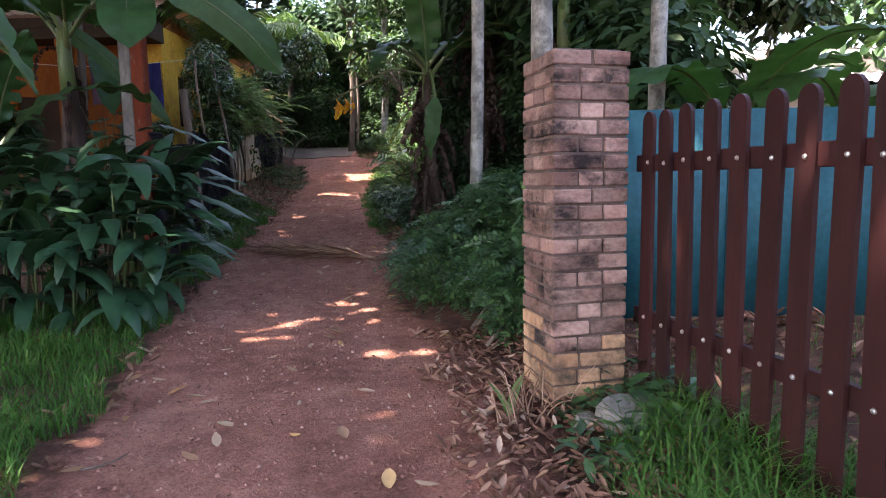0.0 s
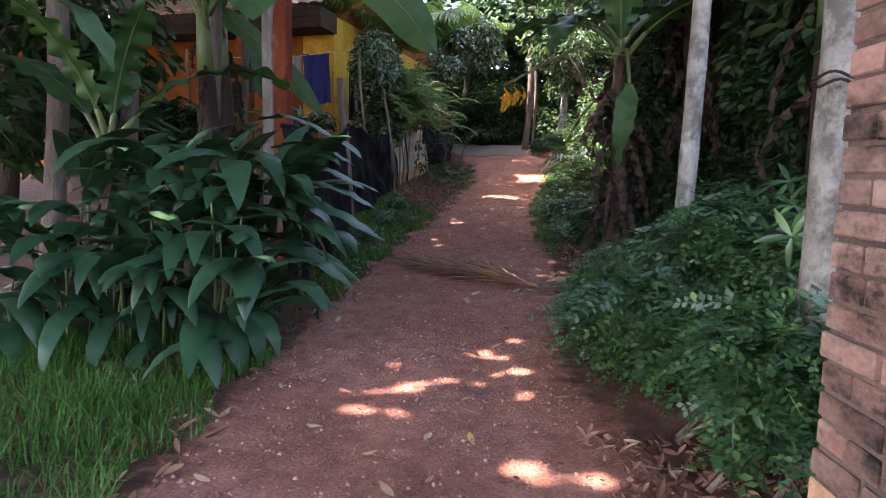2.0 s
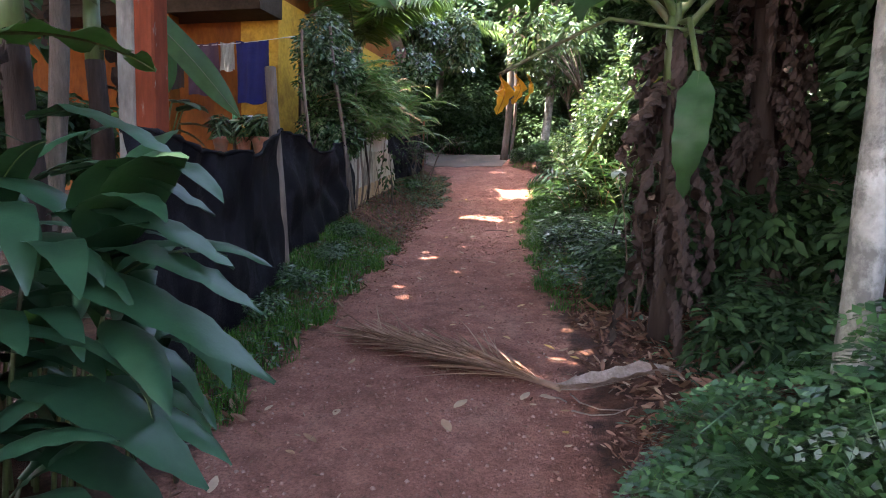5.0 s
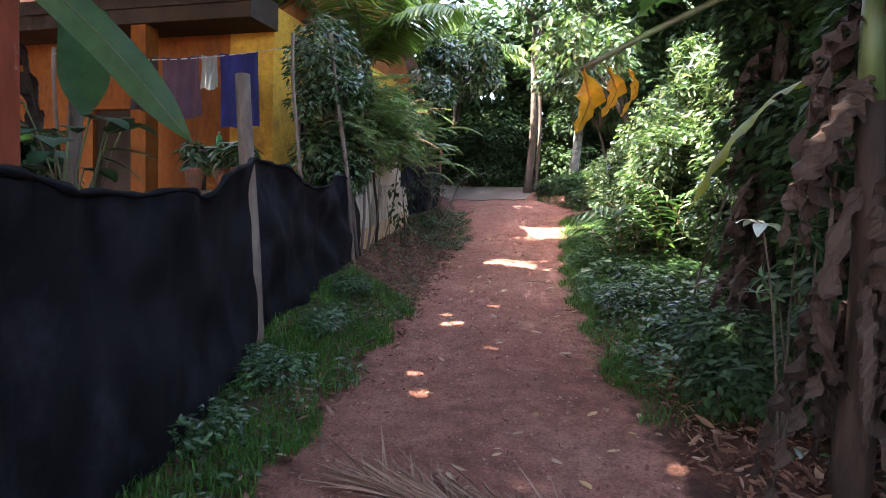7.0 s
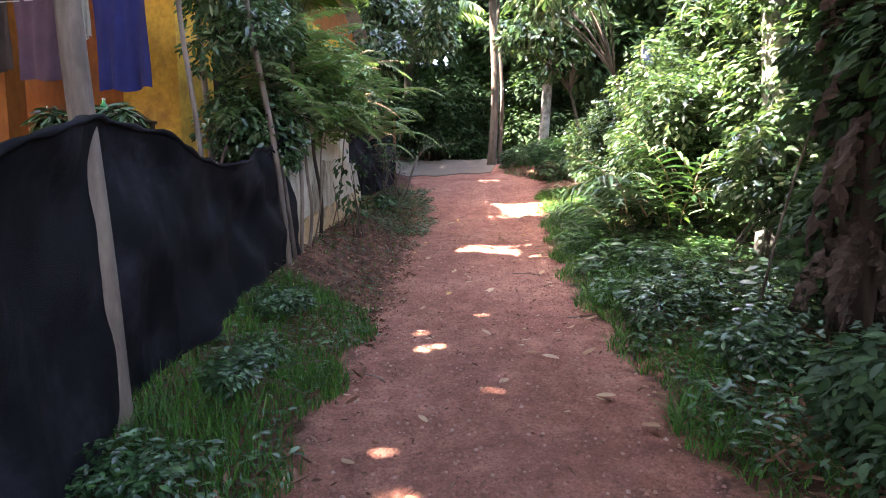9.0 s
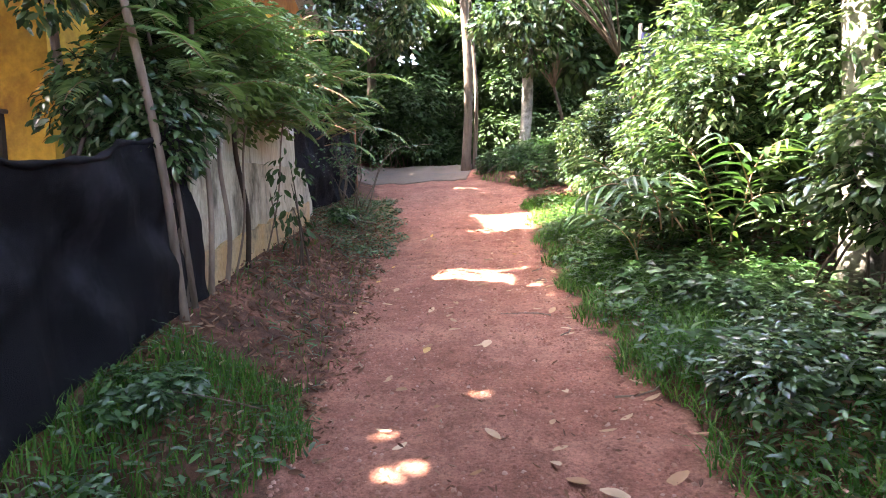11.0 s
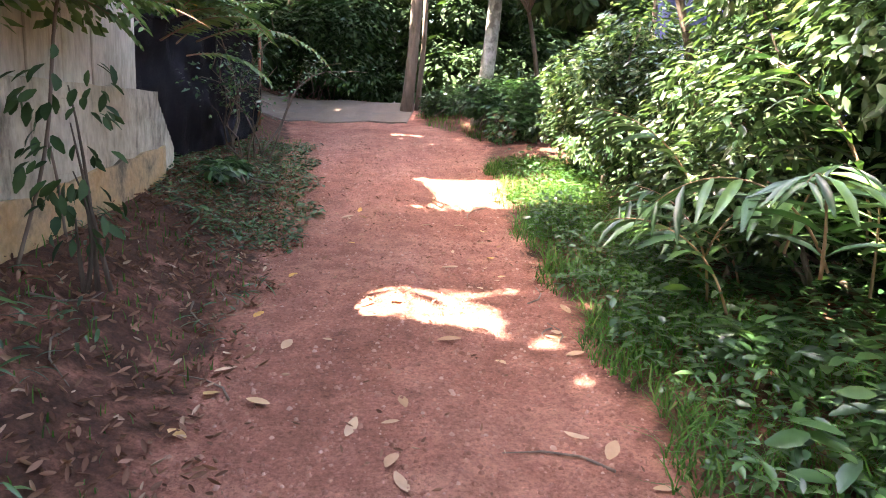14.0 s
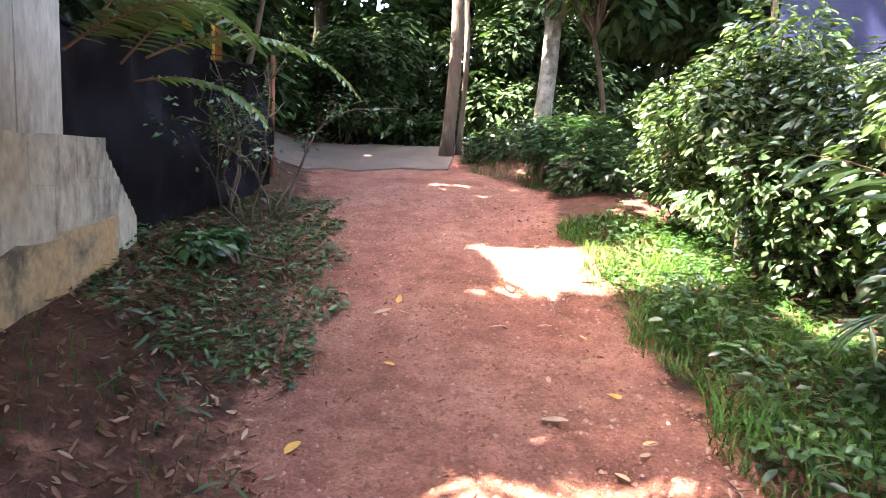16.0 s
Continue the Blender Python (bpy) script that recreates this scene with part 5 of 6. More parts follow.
shrub("sapling", g3(-0.42, 9.25), [(np.array((-0.5 + 0.08 * k, 9.15, 1.35 + 0.22 * k)), np.array((0.16, 0.14, 0.1))) for k in range(3)], 8, ROSETTE, 0.12, FINE, "thin sapling with whorls of broad leaves", "sapling", droop=0.2, r0=0.012, spread=0.05)
shrub("vine_tangle", g3(0.3, 10.9), lumps((0.3, 10.7, 2.4), (0.5, 0.7, 2.0), 44, 0.34, -0.9), 15000, OVAL, 0.11, DARK, "dark vine tangle over old banana stems", "vines", r0=0.012)
shrub("vine_tangle", g3(0.1, 11.8), lumps((0.1, 11.75, 2.6), (0.5, 0.5, 2.1), 44, 0.32, -0.9), 13000, OVAL, 0.11, DARK, "dark vines climbing at the edge of the sunlit bushes", "vines", r0=0.012)
shrub("vine_tangle", g3(-0.2, 9.5), lumps((0.0, 9.5, 1.7), (0.35, 0.5, 1.3), 26, 0.24, -0.9), 5200, OVAL, 0.1, DARK, "dark creeper over the banana clump", "vines", r0=0.01)
shrub("shrub", g3(0.25, 8.3), lumps((0.35, 8.3, 0.6), (0.55, 0.6, 0.4), 18, 0.22), 2600, OVAL, 0.09, DARK, "dark low growth round the banana stems", droop=0.3)
shrub("shrub", g3(0.6, 14.2), lumps((0.55, 14.1, 3.0), (0.9, 1.1, 1.7), 52, 0.38, -0.9), 15000, OVAL, 0.1, LIGHT, "tall bright shrub round a pale trunk", r0=0.02)
shrub("vine_tangle", g3(1.2, 9.0), lumps((1.2, 9.0, 2.4), (0.5, 1.2, 2.0), 34, 0.36, -0.9), 8000, OVAL, 0.12, DARK, "dark vine tangle behind the banana clump", "vines", r0=0.012)
shrub("shrub", g3(1.0, 16.0), lumps((1.3, 15.6, 2.8), (1.4, 2.6, 2.0), 60, 0.5, -0.9), 17000, OVAL, 0.12, LIGHT, "tall leafy shrub behind the sunlit bushes", r0=0.02)
shrub("shrub", g3(-1.6, 20.3), lumps((-1.5, 20.6, 2.0), (0.75, 0.9, 0.5), 18, 0.3), 5000, SMALL, 0.09, FINE, "grey-green shrub where the lane widens", r0=0.015)
shrub("shrub", g3(-3.0, 22.3), lumps((-2.9, 22.4, 2.42), (0.7, 0.5, 0.25), 14, 0.22), 3600, SMALL, 0.075, FINE, "low grey-green shrub at the road's end", r0=0.01)
shrub("shrub", g3(-2.1, 21.0), lumps((-2.0, 21.1, 2.45), (0.95, 0.6, 0.35), 16, 0.26), 5200, SMALL, 0.08, FINE, "low grey-green shrub at the foot of pale trunks", r0=0.015)
shrub("shrub", g3(0.9, 12.3), lumps((1.0, 12.4, 1.5), (0.8, 1.4, 0.8), 26, 0.34), 7000, OVAL, 0.1, LIGHT, "leafy shrub behind the weeds")
young_tree(g3(-0.6, 16.6), (-1.9, 16.5, 4.5), (0.9, 1.1, 0.6), 1200, 0.15, LIGHT, "young tree with bright leaves hanging over the lane")
young_tree(g3(-6.4, 20.9), (-5.0, 20.6, 5.4), (1.5, 1.0, 0.7), 3000, 0.15, LIGHT, "young tree with bright leaves beyond the net screen")
young_tree(g3(-5.75, 18.6), (-5.5, 18.9, 4.3), (0.7, 0.9, 0.6), 1700, 0.13, LIGHT, "young tree with bright leaves behind the net screen")
young_tree(g3(-1.5, 21.8), (-2.1, 21.0, 4.7), (1.4, 1.0, 0.8), 2600, 0.16, LIGHT, "young tree with bright leaves above the verge")
young_tree(g3(-7.2, 24.2), (-6.2, 23.0, 5.6), (2.2, 1.0, 0.8), 3600, 0.16, LIGHT, "tree with bright leaves over the concrete road")

for wx, wy, wl in ((-0.75, 10.9, 0.5), (-0.55, 13.7, 0.45), (-0.15, 12.6, 0.5), (0.35, 13.1, 0.5), (-1.0, 13.3, 0.4)):
    shrub("weed_patch", g3(wx, wy), lumps((wx, wy, g3(wx, wy)[2] + 0.12), (0.32, wl, 0.1), 14, 0.15), 1800, OVAL, 0.055, FINE, "leafy green weeds along the lane's verge", "weeds", droop=0.2, r0=0.004)

# vine thicket over the net and the wall
shrub("vine_thicket", g3(-4.62, 12.3), lumps((-4.62, 12.45, 2.65), (0.42, 0.85, 1.3), 40, 0.3, -0.9), 15000, OVAL, 0.075, LIGHT, "vine thicket climbing over the net fence", r0=0.02, droop=0.4)
shrub("overhanging_shrub", g3(-5.1, 14.2), lumps((-4.68, 14.0, 2.85), (0.65, 1.9, 0.75), 46, 0.34, -0.9), 10500, SMALL, 0.08, FEATHER, "feathery green shrub overhanging the boundary wall", droop=0.4, r0=0.03)
shrub("overhanging_shrub", g3(-5.85, 17.0), lumps((-5.75, 17.2, 3.3), (0.7, 1.3, 0.7), 22, 0.36), 4600, OVAL, 0.14, FINE, "leafy shrub behind the net screen", droop=0.4, r0=0.03)
shrub("shrub", g3(-4.75, 16.95), lumps((-4.78, 17.05, 1.5), (0.2, 0.5, 0.06), 10, 0.11), 520, OVAL, 0.09, FINE, "low weeds at the wall's end")

# feathery sprays reaching out over the lane
top = thing("feathery_branches", g3(-4.9, 13.6), "feathery compound leaves arching out over the wall", "branches")
for i in range(84):
    b = np.array((-4.6 + rng.uniform(-0.1, 0.2), rng.uniform(12.2, 16.2), rng.uniform(2.3, 3.1)))
    az = rng.normal(-0.35, 0.5)
    p = curve_path(b, az, rng.uniform(0.5, 1.0), rng.uniform(5, 40), rng.uniform(40, 80), 12)
    palm_frond(p, 0.13, 26, FEATHER, top, 68, 0.2, "spray", 0.032, 0.006)

# dark-leaved sapling and dead shrub by the wall
shrub("sapling", g3(-4.28, 14.15), [(np.array((-4.28, 14.15, z)), np.array((0.2, 0.22, 0.13))) for z in (1.45, 1.65, 1.85, 2.0)], 95, OVAL, 0.09, DARK, "thin sapling with dark drooping leaves against the wall", "sapling", droop=0.9, r0=0.012, spread=0.03)
top = thing("dead_shrub", g3(-4.85, 18.2), "leafless twiggy shrub in front of the black net", "shrub")
ends, tubes = [], []
for i in range(10):
    p = g3(-4.95 + rng.uniform(-0.1, 0.15), 18.2 + rng.uniform(-0.4, 0.4))
    d = unit(np.array((rng.uniform(-0.25, 0.2), rng.uniform(-0.4, 0.4), 1.0)))
    line = [p]
    for k in range(7):
        d = unit(d + rng.normal(0, 0.28, 3) + np.array((0.05, 0, -0.05)))
        line.append(line[-1] + d * rng.uniform(0.14, 0.25))
        if k > 1:
            e = unit(d + rng.normal(0, 0.7, 3))
            q = [line[-1], line[-1] + e * 0.14, line[-1] + e * 0.24 + rng.normal(0, 0.04, 3)]
            tubes.append(tube(q, (0.005, 0.004, 0.002), 4))
            ends.append(q[-1])
    tubes.append(tube(line, np.linspace(0.012, 0.004, 8), 5))
V, F = joined(tubes)
part("stem_frame", mesh_of("stem_frame", V, F, BARK, True), top)
V, F = blob_leaves([(e, np.array((0.14, 0.14, 0.14))) for e in ends[:40]], 900, SMALL, 0.05, 0.3)
part("foliage", mesh_of("foliage", V, F, FINE), top)

# coconut palm behind the thicket
top = thing("coconut_palm", g3(-5.45, 15.4), "young coconut palm with bright arching fronds", "palm")
V, F = joined([tube([g3(-5.45, 15.4), (-5.45, 15.4, 2.8), (-5.4, 15.4, 4.0)], (0.14, 0.12, 0.11), 12)])
part("trunk", mesh_of("trunk", V, F, BARK, True), top)
for i, az in enumerate((-135, -105, -80, -55, -30, -5, 25, 55, 90, 130)):
    p = curve_path((-5.4, 15.4, 3.95), radians(az), rng.uniform(1.9, 2.6), rng.uniform(50, 80), rng.uniform(60, 95), 22)
    palm_frond(p, 0.62, 74, FROND, top, 62, 0.7)
top = thing("coconut_palm", g3(-6.6, 26.0), "young coconut palm with bright arching fronds", "palm")
V, F = joined([tube([g3(-6.6, 26.0), (-6.5, 25.8, 5.0), (-6.4, 25.6, 6.4)], (0.16, 0.13, 0.12), 12)])
part("trunk", mesh_of("trunk", V, F, BARK, True), top)
for i, az in enumerate((-110, -80, -50, -20, 10, 60, 120, 200, 240)):
    p = curve_path((-6.4, 25.6, 6.4), radians(az), rng.uniform(2.6, 3.4), rng.uniform(25, 60), rng.uniform(80, 110), 22)
    palm_frond(p, 0.7, 60, FROND, top, 62, 0.7)

# ginger-like canes with long leaflets
top = thing("cane_clump", g3(-0.9, 14.6), "clump of arching canes with long narrow leaves", "leafy clump")
for i in range(22):
    b = g3(rng.uniform(-1.35, -0.3), rng.uniform(13.9, 16.0))
    az = rng.normal(-2.5, 1.0)
    p = curve_path(b + np.array((0, 0, rng.uniform(0, 0.6))), az, rng.uniform(0.6, 1.15), rng.uniform(55, 85), rng.uniform(50, 115), 14)
    palm_frond(p, rng.uniform(0.3, 0.42), 8, FINE, top, 40, 0.7, "cane", 0.06, 0.008)

# dark hedges and woods round about
def wood(name, blobs, n, size, mat, label, T=OVAL, kind="stuff"):
    V, F = blob_leaves(blobs, n, T, size, 0.4, 0.5)
    whole(name, mesh_of(name, V, F, mat), label, "woods", kind=kind)


shrub("hedge", g3(-5.6, 24.6), lumps((-5.5, 24.8, 3.7), (1.4, 0.8, 1.3), 36, 0.5), 9000, OVAL, 0.14, DARK, "dark vine-covered hedge beside the concrete road", "hedge")
shrub("hedge", g3(-2.6, 25.2), lumps((-2.5, 25.4, 3.9), (1.8, 0.8, 1.6), 36, 0.55), 7000, OVAL, 0.16, DARK, "dark hedge behind the tree trunks", "hedge")
shrub("hedge", g3(-9, 24.6), lumps((-9.2, 24.8, 3.9), (2.2, 0.8, 1.7), 36, 0.55), 7000, OVAL, 0.16, DARK, "dark hedge along the concrete road", "hedge")
wood("far_woods", lumps((-3, 27.0, 5.2), (10, 1.4, 4.6), 190, 0.9), 46000, 0.3, DARK, "dark woodland behind the concrete road")
wood("woods", lumps((4.6, 20, 4.0), (1.6, 6.5, 3.8), 130, 0.8), 24000, 0.28, DARK, "shaded trees on the far side of the verge")
wood("woods", lumps((2.1, 9.2, 3.0), (1.0, 3.0, 3.0), 90, 0.7), 19000, 0.2, DARK, "dark thicket behind the banana plants")
wood("woods", lumps((1.1, 10.2, 4.3), (1.2, 1.8, 1.5), 50, 0.6, -1), 11000, 0.19, DARK, "dark hanging foliage above the banana clump")
wood("woods", lumps((0.6, 10.2, 4.6), (0.6, 1.2, 0.9), 24, 0.45, -1), 4000, 0.17, DARK, "dark leaves hanging over old banana stems")
wood("woods", lumps((0.3, 22.2, 5.4), (2.8, 1.5, 3.0), 70, 0.7, -1), 17000, 0.22, DARK, "dark tree foliage above the verge")
wood("undergrowth", lumps((-3.0, 25.2, 3.0), (9.0, 0.7, 0.9), 90, 0.5, -1), 11000, 0.15, DARK, "low dark undergrowth along the concrete road")
# unseen trees added to shade the gate and close the horizon
wood("woods", lumps((6.3, 3.0, 3.0), (1.2, 4.5, 3.0), 70, 0.7), 8000, 0.24, DARK, "dark trees added inside the gate to shade it")
wood("woods", lumps((-7.6, 10.6, 2.0), (0.9, 0.7, 0.7), 24, 0.4), 3000, 0.16, DARK, "dark shrubs in front of the house")
wood("woods", lumps((0.6, 9.9, 1.2), (0.5, 1.2, 1.0), 30, 0.35, -1), 5000, 0.13, DARK, "dark undergrowth behind the banana stems")
wood("woods", lumps((4.4, 9.6, 4.3), (1.8, 1.0, 1.2), 40, 0.5, -1), 6000, 0.2, LIGHT, "bright tree foliage beyond the sheet fence")
wood("woods", lumps((9.5, 10, 4.5), (2.5, 9, 3.5), 90, 1.0), 8000, 0.32, DARK, "trees beyond the sheet fence")
wood("woods", lumps((-7.2, 7.0, 2.6), (1.0, 3.6, 2.4), 80, 0.7), 8000, 0.22, DARK, "dark garden foliage behind the broad-leaved clump")
wood("woods", lumps((-13.5, 8, 4.5), (2.5, 9, 3.6), 90, 1.0), 8000, 0.32, DARK, "trees beyond the garden")
# never in view: added to wall off low sky behind the lane's start
wood("woods", lumps((0, -11, 4.0), (13, 1.8, 4.0), 110, 1.0), 8000, 0.34, DARK, "unseen trees added behind the start of the lane")
wood("woods", lumps((-9, 23, 4.4), (3.4, 1.5, 3.0), 60, 0.8), 13000, 0.26, DARK, "trees behind the house")

# ---- ground cover ----


def blades(name, n, region, hmin, hmax, label, mat=GRASS, w=0.007, lean=0.5):
    x0, x1, y0, y1, ok = region
    x, y = rng.uniform(x0, x1, n), rng.uniform(y0, y1, n)
    tuft = np.sin(x * 5.1 + y * 2) * np.sin(y * 4.3 - x) * 0.5 + 0.5
    m = ok(x, y) & (rng.random(n) < 0.35 + 0.65 * tuft)
    x, y, tuft = x[m], y[m], tuft[m]
    n = len(x)
    a = rng.random(n) * 6.283
    h = rng.uniform(hmin, hmax, n) * (0.6 + 0.5 * tuft)
    R = np.zeros((n, 3, 3))
    R[:, 0, 0], R[:, 1, 0], R[:, 0, 1], R[:, 1, 1], R[:, 2, 2] = np.cos(a), np.sin(a), -np.sin(a), np.cos(a), 1
    s = np.stack([np.full(n, w) * rng.uniform(0.7, 1.3, n), h * lean * rng.uniform(0.4, 1.8, n), h], 1)
    V, F = scatter(BLADE, np.stack([x, y, gz(x, y) - 0.005], 1), R, s)
    whole(name, mesh_of(name, V, F, mat), label, "grass", kind="stuff")


def left_of(d0, d1):
    return lambda x, y: (along(LEFT, y) - x > d0 + 0.08 * np.sin(y * 7)) & (along(LEFT, y) - x < d1)


def right_of(d0, d1):
    return lambda x, y: (x - along(RIGHT, y) > d0 + 0.08 * np.sin(y * 6)) & (x - along(RIGHT, y) < d1)


blades("grass", 30000, (-4.6, -1.5, 2.2, 5.4, left_of(0.05, 2.6)), 0.07, 0.15, "lush green grass patch beside the lane", lean=1.6)
blades("grass", 40000, (-4.3, -2.4, 6.6, 12.0, left_of(-0.02, 0.8)), 0.05, 0.12, "short green grass strip along the net fence", lean=0.9)
blades("grass", 2600, (-5.4, -3.6, 15.8, 20.0, left_of(-0.25, 0.75)), 0.03, 0.07, "thin creeping grass by the wall's end")
blades("grass", 1500, (-4.8, -3.2, 11.5, 15.5, left_of(0.0, 1.0)), 0.03, 0.09, "sparse grass on the bare bank")
blades("grass", 5000, (0.55, 1.75, 1.5, 3.2, lambda x, y: (x - 1.05) ** 2 / 0.22 + (y - 2.5) ** 2 / 0.34 < 1), 0.10, 0.22, "tuft of grass at the foot of the gate", w=0.009, lean=1.7)
blades("grass", 76000, (-2.4, 0.6, 9.4, 19.0, right_of(-0.02, 1.0)), 0.05, 0.13, "bright green grass along the lane's edge", w=0.008, lean=1.9)
blades("grass", 3500, (-4.0, -1.8, 20.3, 22.8, right_of(0.0, 1.6)), 0.05, 0.14, "rough grass on the verge by the concrete road")
blades("grass", 4000, (1.2, 5, 0.5, 4.8, lambda x, y: x - 1.0 > (3.5 - y) * 0.255 + 0.1), 0.05, 0.15, "rough grass inside the gate")


def groundcover(name, n, region, size, mat, label, T=OVAL, hmax=0.18, tumble=0.3):
    if mat is DRY:
        T, tumble = CURLED, 0.75
    x0, x1, y0, y1, ok = region
    x, y = rng.uniform(x0, x1, n), rng.uniform(y0, y1, n)
    m = ok(x, y)
    x, y = x[m], y[m]
    n = len(x)
    a = rng.random(n) * 6.283
    d = np.stack([np.cos(a), np.sin(a), rng.uniform(-0.3, 0.4, n)], 1)
    up = np.array((0, 0, 1.0)) + rng.normal(0, tumble, (n, 3))
    z = gz(x, y) + hmax * rng.random(n) ** 1.5 * (0.5 + 0.5 * np.sin(x * 4) * np.sin(y * 3.3))
    V, F = scatter(T, np.stack([x, y, z + 0.01], 1), frames_of(d, up), size * rng.uniform(0.6, 1.3, n))
    whole(name, mesh_of(name, V, F, mat), label, "ground cover", kind="stuff")


groundcover("weeds", 26000, (-2.2, 0.9, 9.8, 18.5, right_of(0.12, 2.0)), 0.06, FINE, "small-leaved weeds along the verge", hmax=0.32)
groundcover("weeds", 1700, (-1.6, 0.9, 11.6, 15.5, right_of(0.35, 2.0)), 0.12, FINE, "broad-leaved weeds along the verge", hmax=0.36)
groundcover("weeds", 700, (-0.5, 1.2, 6.8, 9.0, right_of(0.5, 1.7)), 0.08, FINE, "weeds below the banana plants", hmax=0.3)
groundcover("weeds", 5000, (-4.3, -2.4, 6.6, 12.0, left_of(0.02, 0.8)), 0.055, FINE, "small weeds in the grass strip", hmax=0.1)
groundcover("weeds", 500, (0.5, 1.2, 2.6, 3.6, lambda x, y: x < 1.15), 0.09, FINE, "weeds at the foot of the brick pillar", hmax=0.2)
groundcover("weeds", 5000, (-5.2, -3.8, 15.8, 19.6, left_of(-0.35, 0.9)), 0.055, FINE, "small creeping weeds at the foot of the wall", hmax=0.07)
groundcover("leaf_litter", 3600, (-0.3, 1.3, 1.0, 4.8, right_of(-0.3, 0.8)), 0.06, DRY, "brown leaf litter at the foot of the pillar", hmax=0.05)
groundcover("leaf_litter", 6200, (-1.4, 1.0, 6.6, 12, right_of(0.12, 1.4)), 0.052, DRY, "brown leaf litter under the banana plants", hmax=0.05)
groundcover("leaf_litter", 900, (-1.2, 1.0, 6.6, 12, right_of(0.2, 1.4)), 0.1, DRY, "larger dry leaves under the banana plants", hmax=0.05)
groundcover("leaf_litter", 5200, (-5.0, -3.1, 11.3, 18.0, left_of(-0.15, 1.3)), 0.042, DRY, "scattered brown litter on the bare bank", hmax=0.035)
groundcover("weeds", 2600, (-4.9, -3.0, 11.2, 17.0, lambda x, y: left_of(-0.1, 1.1)(x, y) & (np.sin(x * 6.3) * np.sin(y * 3.1) > 0.3)), 0.085, FINE, "scattered seedlings on the bare bank", T=LONG, hmax=0.1)
groundcover("leaf_litter", 3600, (-5.0, 1.0, 1.0, 20, lambda x, y: (x > along(LEFT, y)) & (x < along(RIGHT, y))), 0.03, DRY, "small dry leaf scraps strewn over the lane", hmax=0.01)
groundcover("leaf_litter", 2600, (-4.3, -0.9, 0.9, 12, left_of(-0.14, 0.2)), 0.07, DRY, "brown litter along the lane's edge", hmax=0.03)
groundcover("leaf_litter", 1500, (1.0, 5, 0, 5, lambda x, y: x - 1.0 > (3.5 - y) * 0.255), 0.09, DRY, "brown litter inside the gate", hmax=0.03)


def gravel():
    n = 60000
    y = 0.8 + 20.2 * rng.random(n) ** 0.6
    x = along(LEFT, y) + (along(RIGHT, y) - along(LEFT, y)) * rng.random(n)
    T = (np.array([(-0.5, -0.4, 0), (0.5, -0.5, 0), (0.45, 0.5, 0), (-0.5, 0.45, 0), (-0.3, -0.25, 0.5), (0.3, -0.3, 0.45), (0.25, 0.3, 0.5), (-0.3, 0.25, 0.4)], float),
         np.array([(4, 5, 6, 7), (0, 1, 5, 4), (1, 2, 6, 5), (2, 3, 7, 6), (3, 0, 4, 7)]))
    a = rng.random(n) * 6.283
    R = np.zeros((n, 3, 3))
    R[:, 0, 0], R[:, 1, 0], R[:, 0, 1], R[:, 1, 1], R[:, 2, 2] = np.cos(a), np.sin(a), -np.sin(a), np.cos(a), 1
    s = 0.004 + 0.018 * rng.random(n) ** 4
    V, F = scatter(T, np.stack([x, y, gz(x, y) - 0.001], 1), R, s)
    whole("gravel", mesh_of("gravel", V, F, PEBBLE), "fine reddish gravel strewn on the lane", "gravel", kind="stuff")


gravel()


def stones():
    for k, (x, y, s) in enumerate(((0.82, 3.02, 0.17), (1.08, 2.95, 0.12), (0.62, 3.12, 0.07))):
        bm = bmesh.new()
        bmesh.ops.create_icosphere(bm, subdivisions=3, radius=s)
        for v in bm.verts:
            v.co *= 1 + 0.35 * noise.noise(v.co * (4 / s * 0.25) + Vector((k, 0, 0)))
            v.co.z = max(-0.4 * s, min(0.4 * s, v.co.z * 0.7))
        me = bpy.data.meshes.new("stone")
        bm.to_mesh(me)
        bm.free()
        me.materials.append(GREYPOST)
        ob = whole("stone", me, "broken grey concrete lump half sunk in litter", "stone", "loose stones")
        ob.location = g3(x, y, s * 0.15)


stones()


def twigs():
    for i in range(40):
        y = rng.uniform(2, 18)
        l, r = along(LEFT, y), along(RIGHT, y)
        x = l - rng.uniform(-0.3, 0.7) if i % 2 else r + rng.uniform(-0.25, 0.4)
        a, ln = rng.random() * 6.28, rng.uniform(0.12, 0.4)
        q = [(x + math.cos(a + 0.25 * k) * ln * k / 3, y + math.sin(a + 0.25 * k) * ln * k / 3) for k in range(4)]
        V, F = joined([tube([g3(u, v, 0.008) for u, v in q], (0.006, 0.005, 0.004, 0.002), 5)])
        whole("twig", mesh_of("twig", V, F, POSTWOOD, True), "dry grey-brown twig lying by the lane", "twig", "twigs on the ground")


twigs()


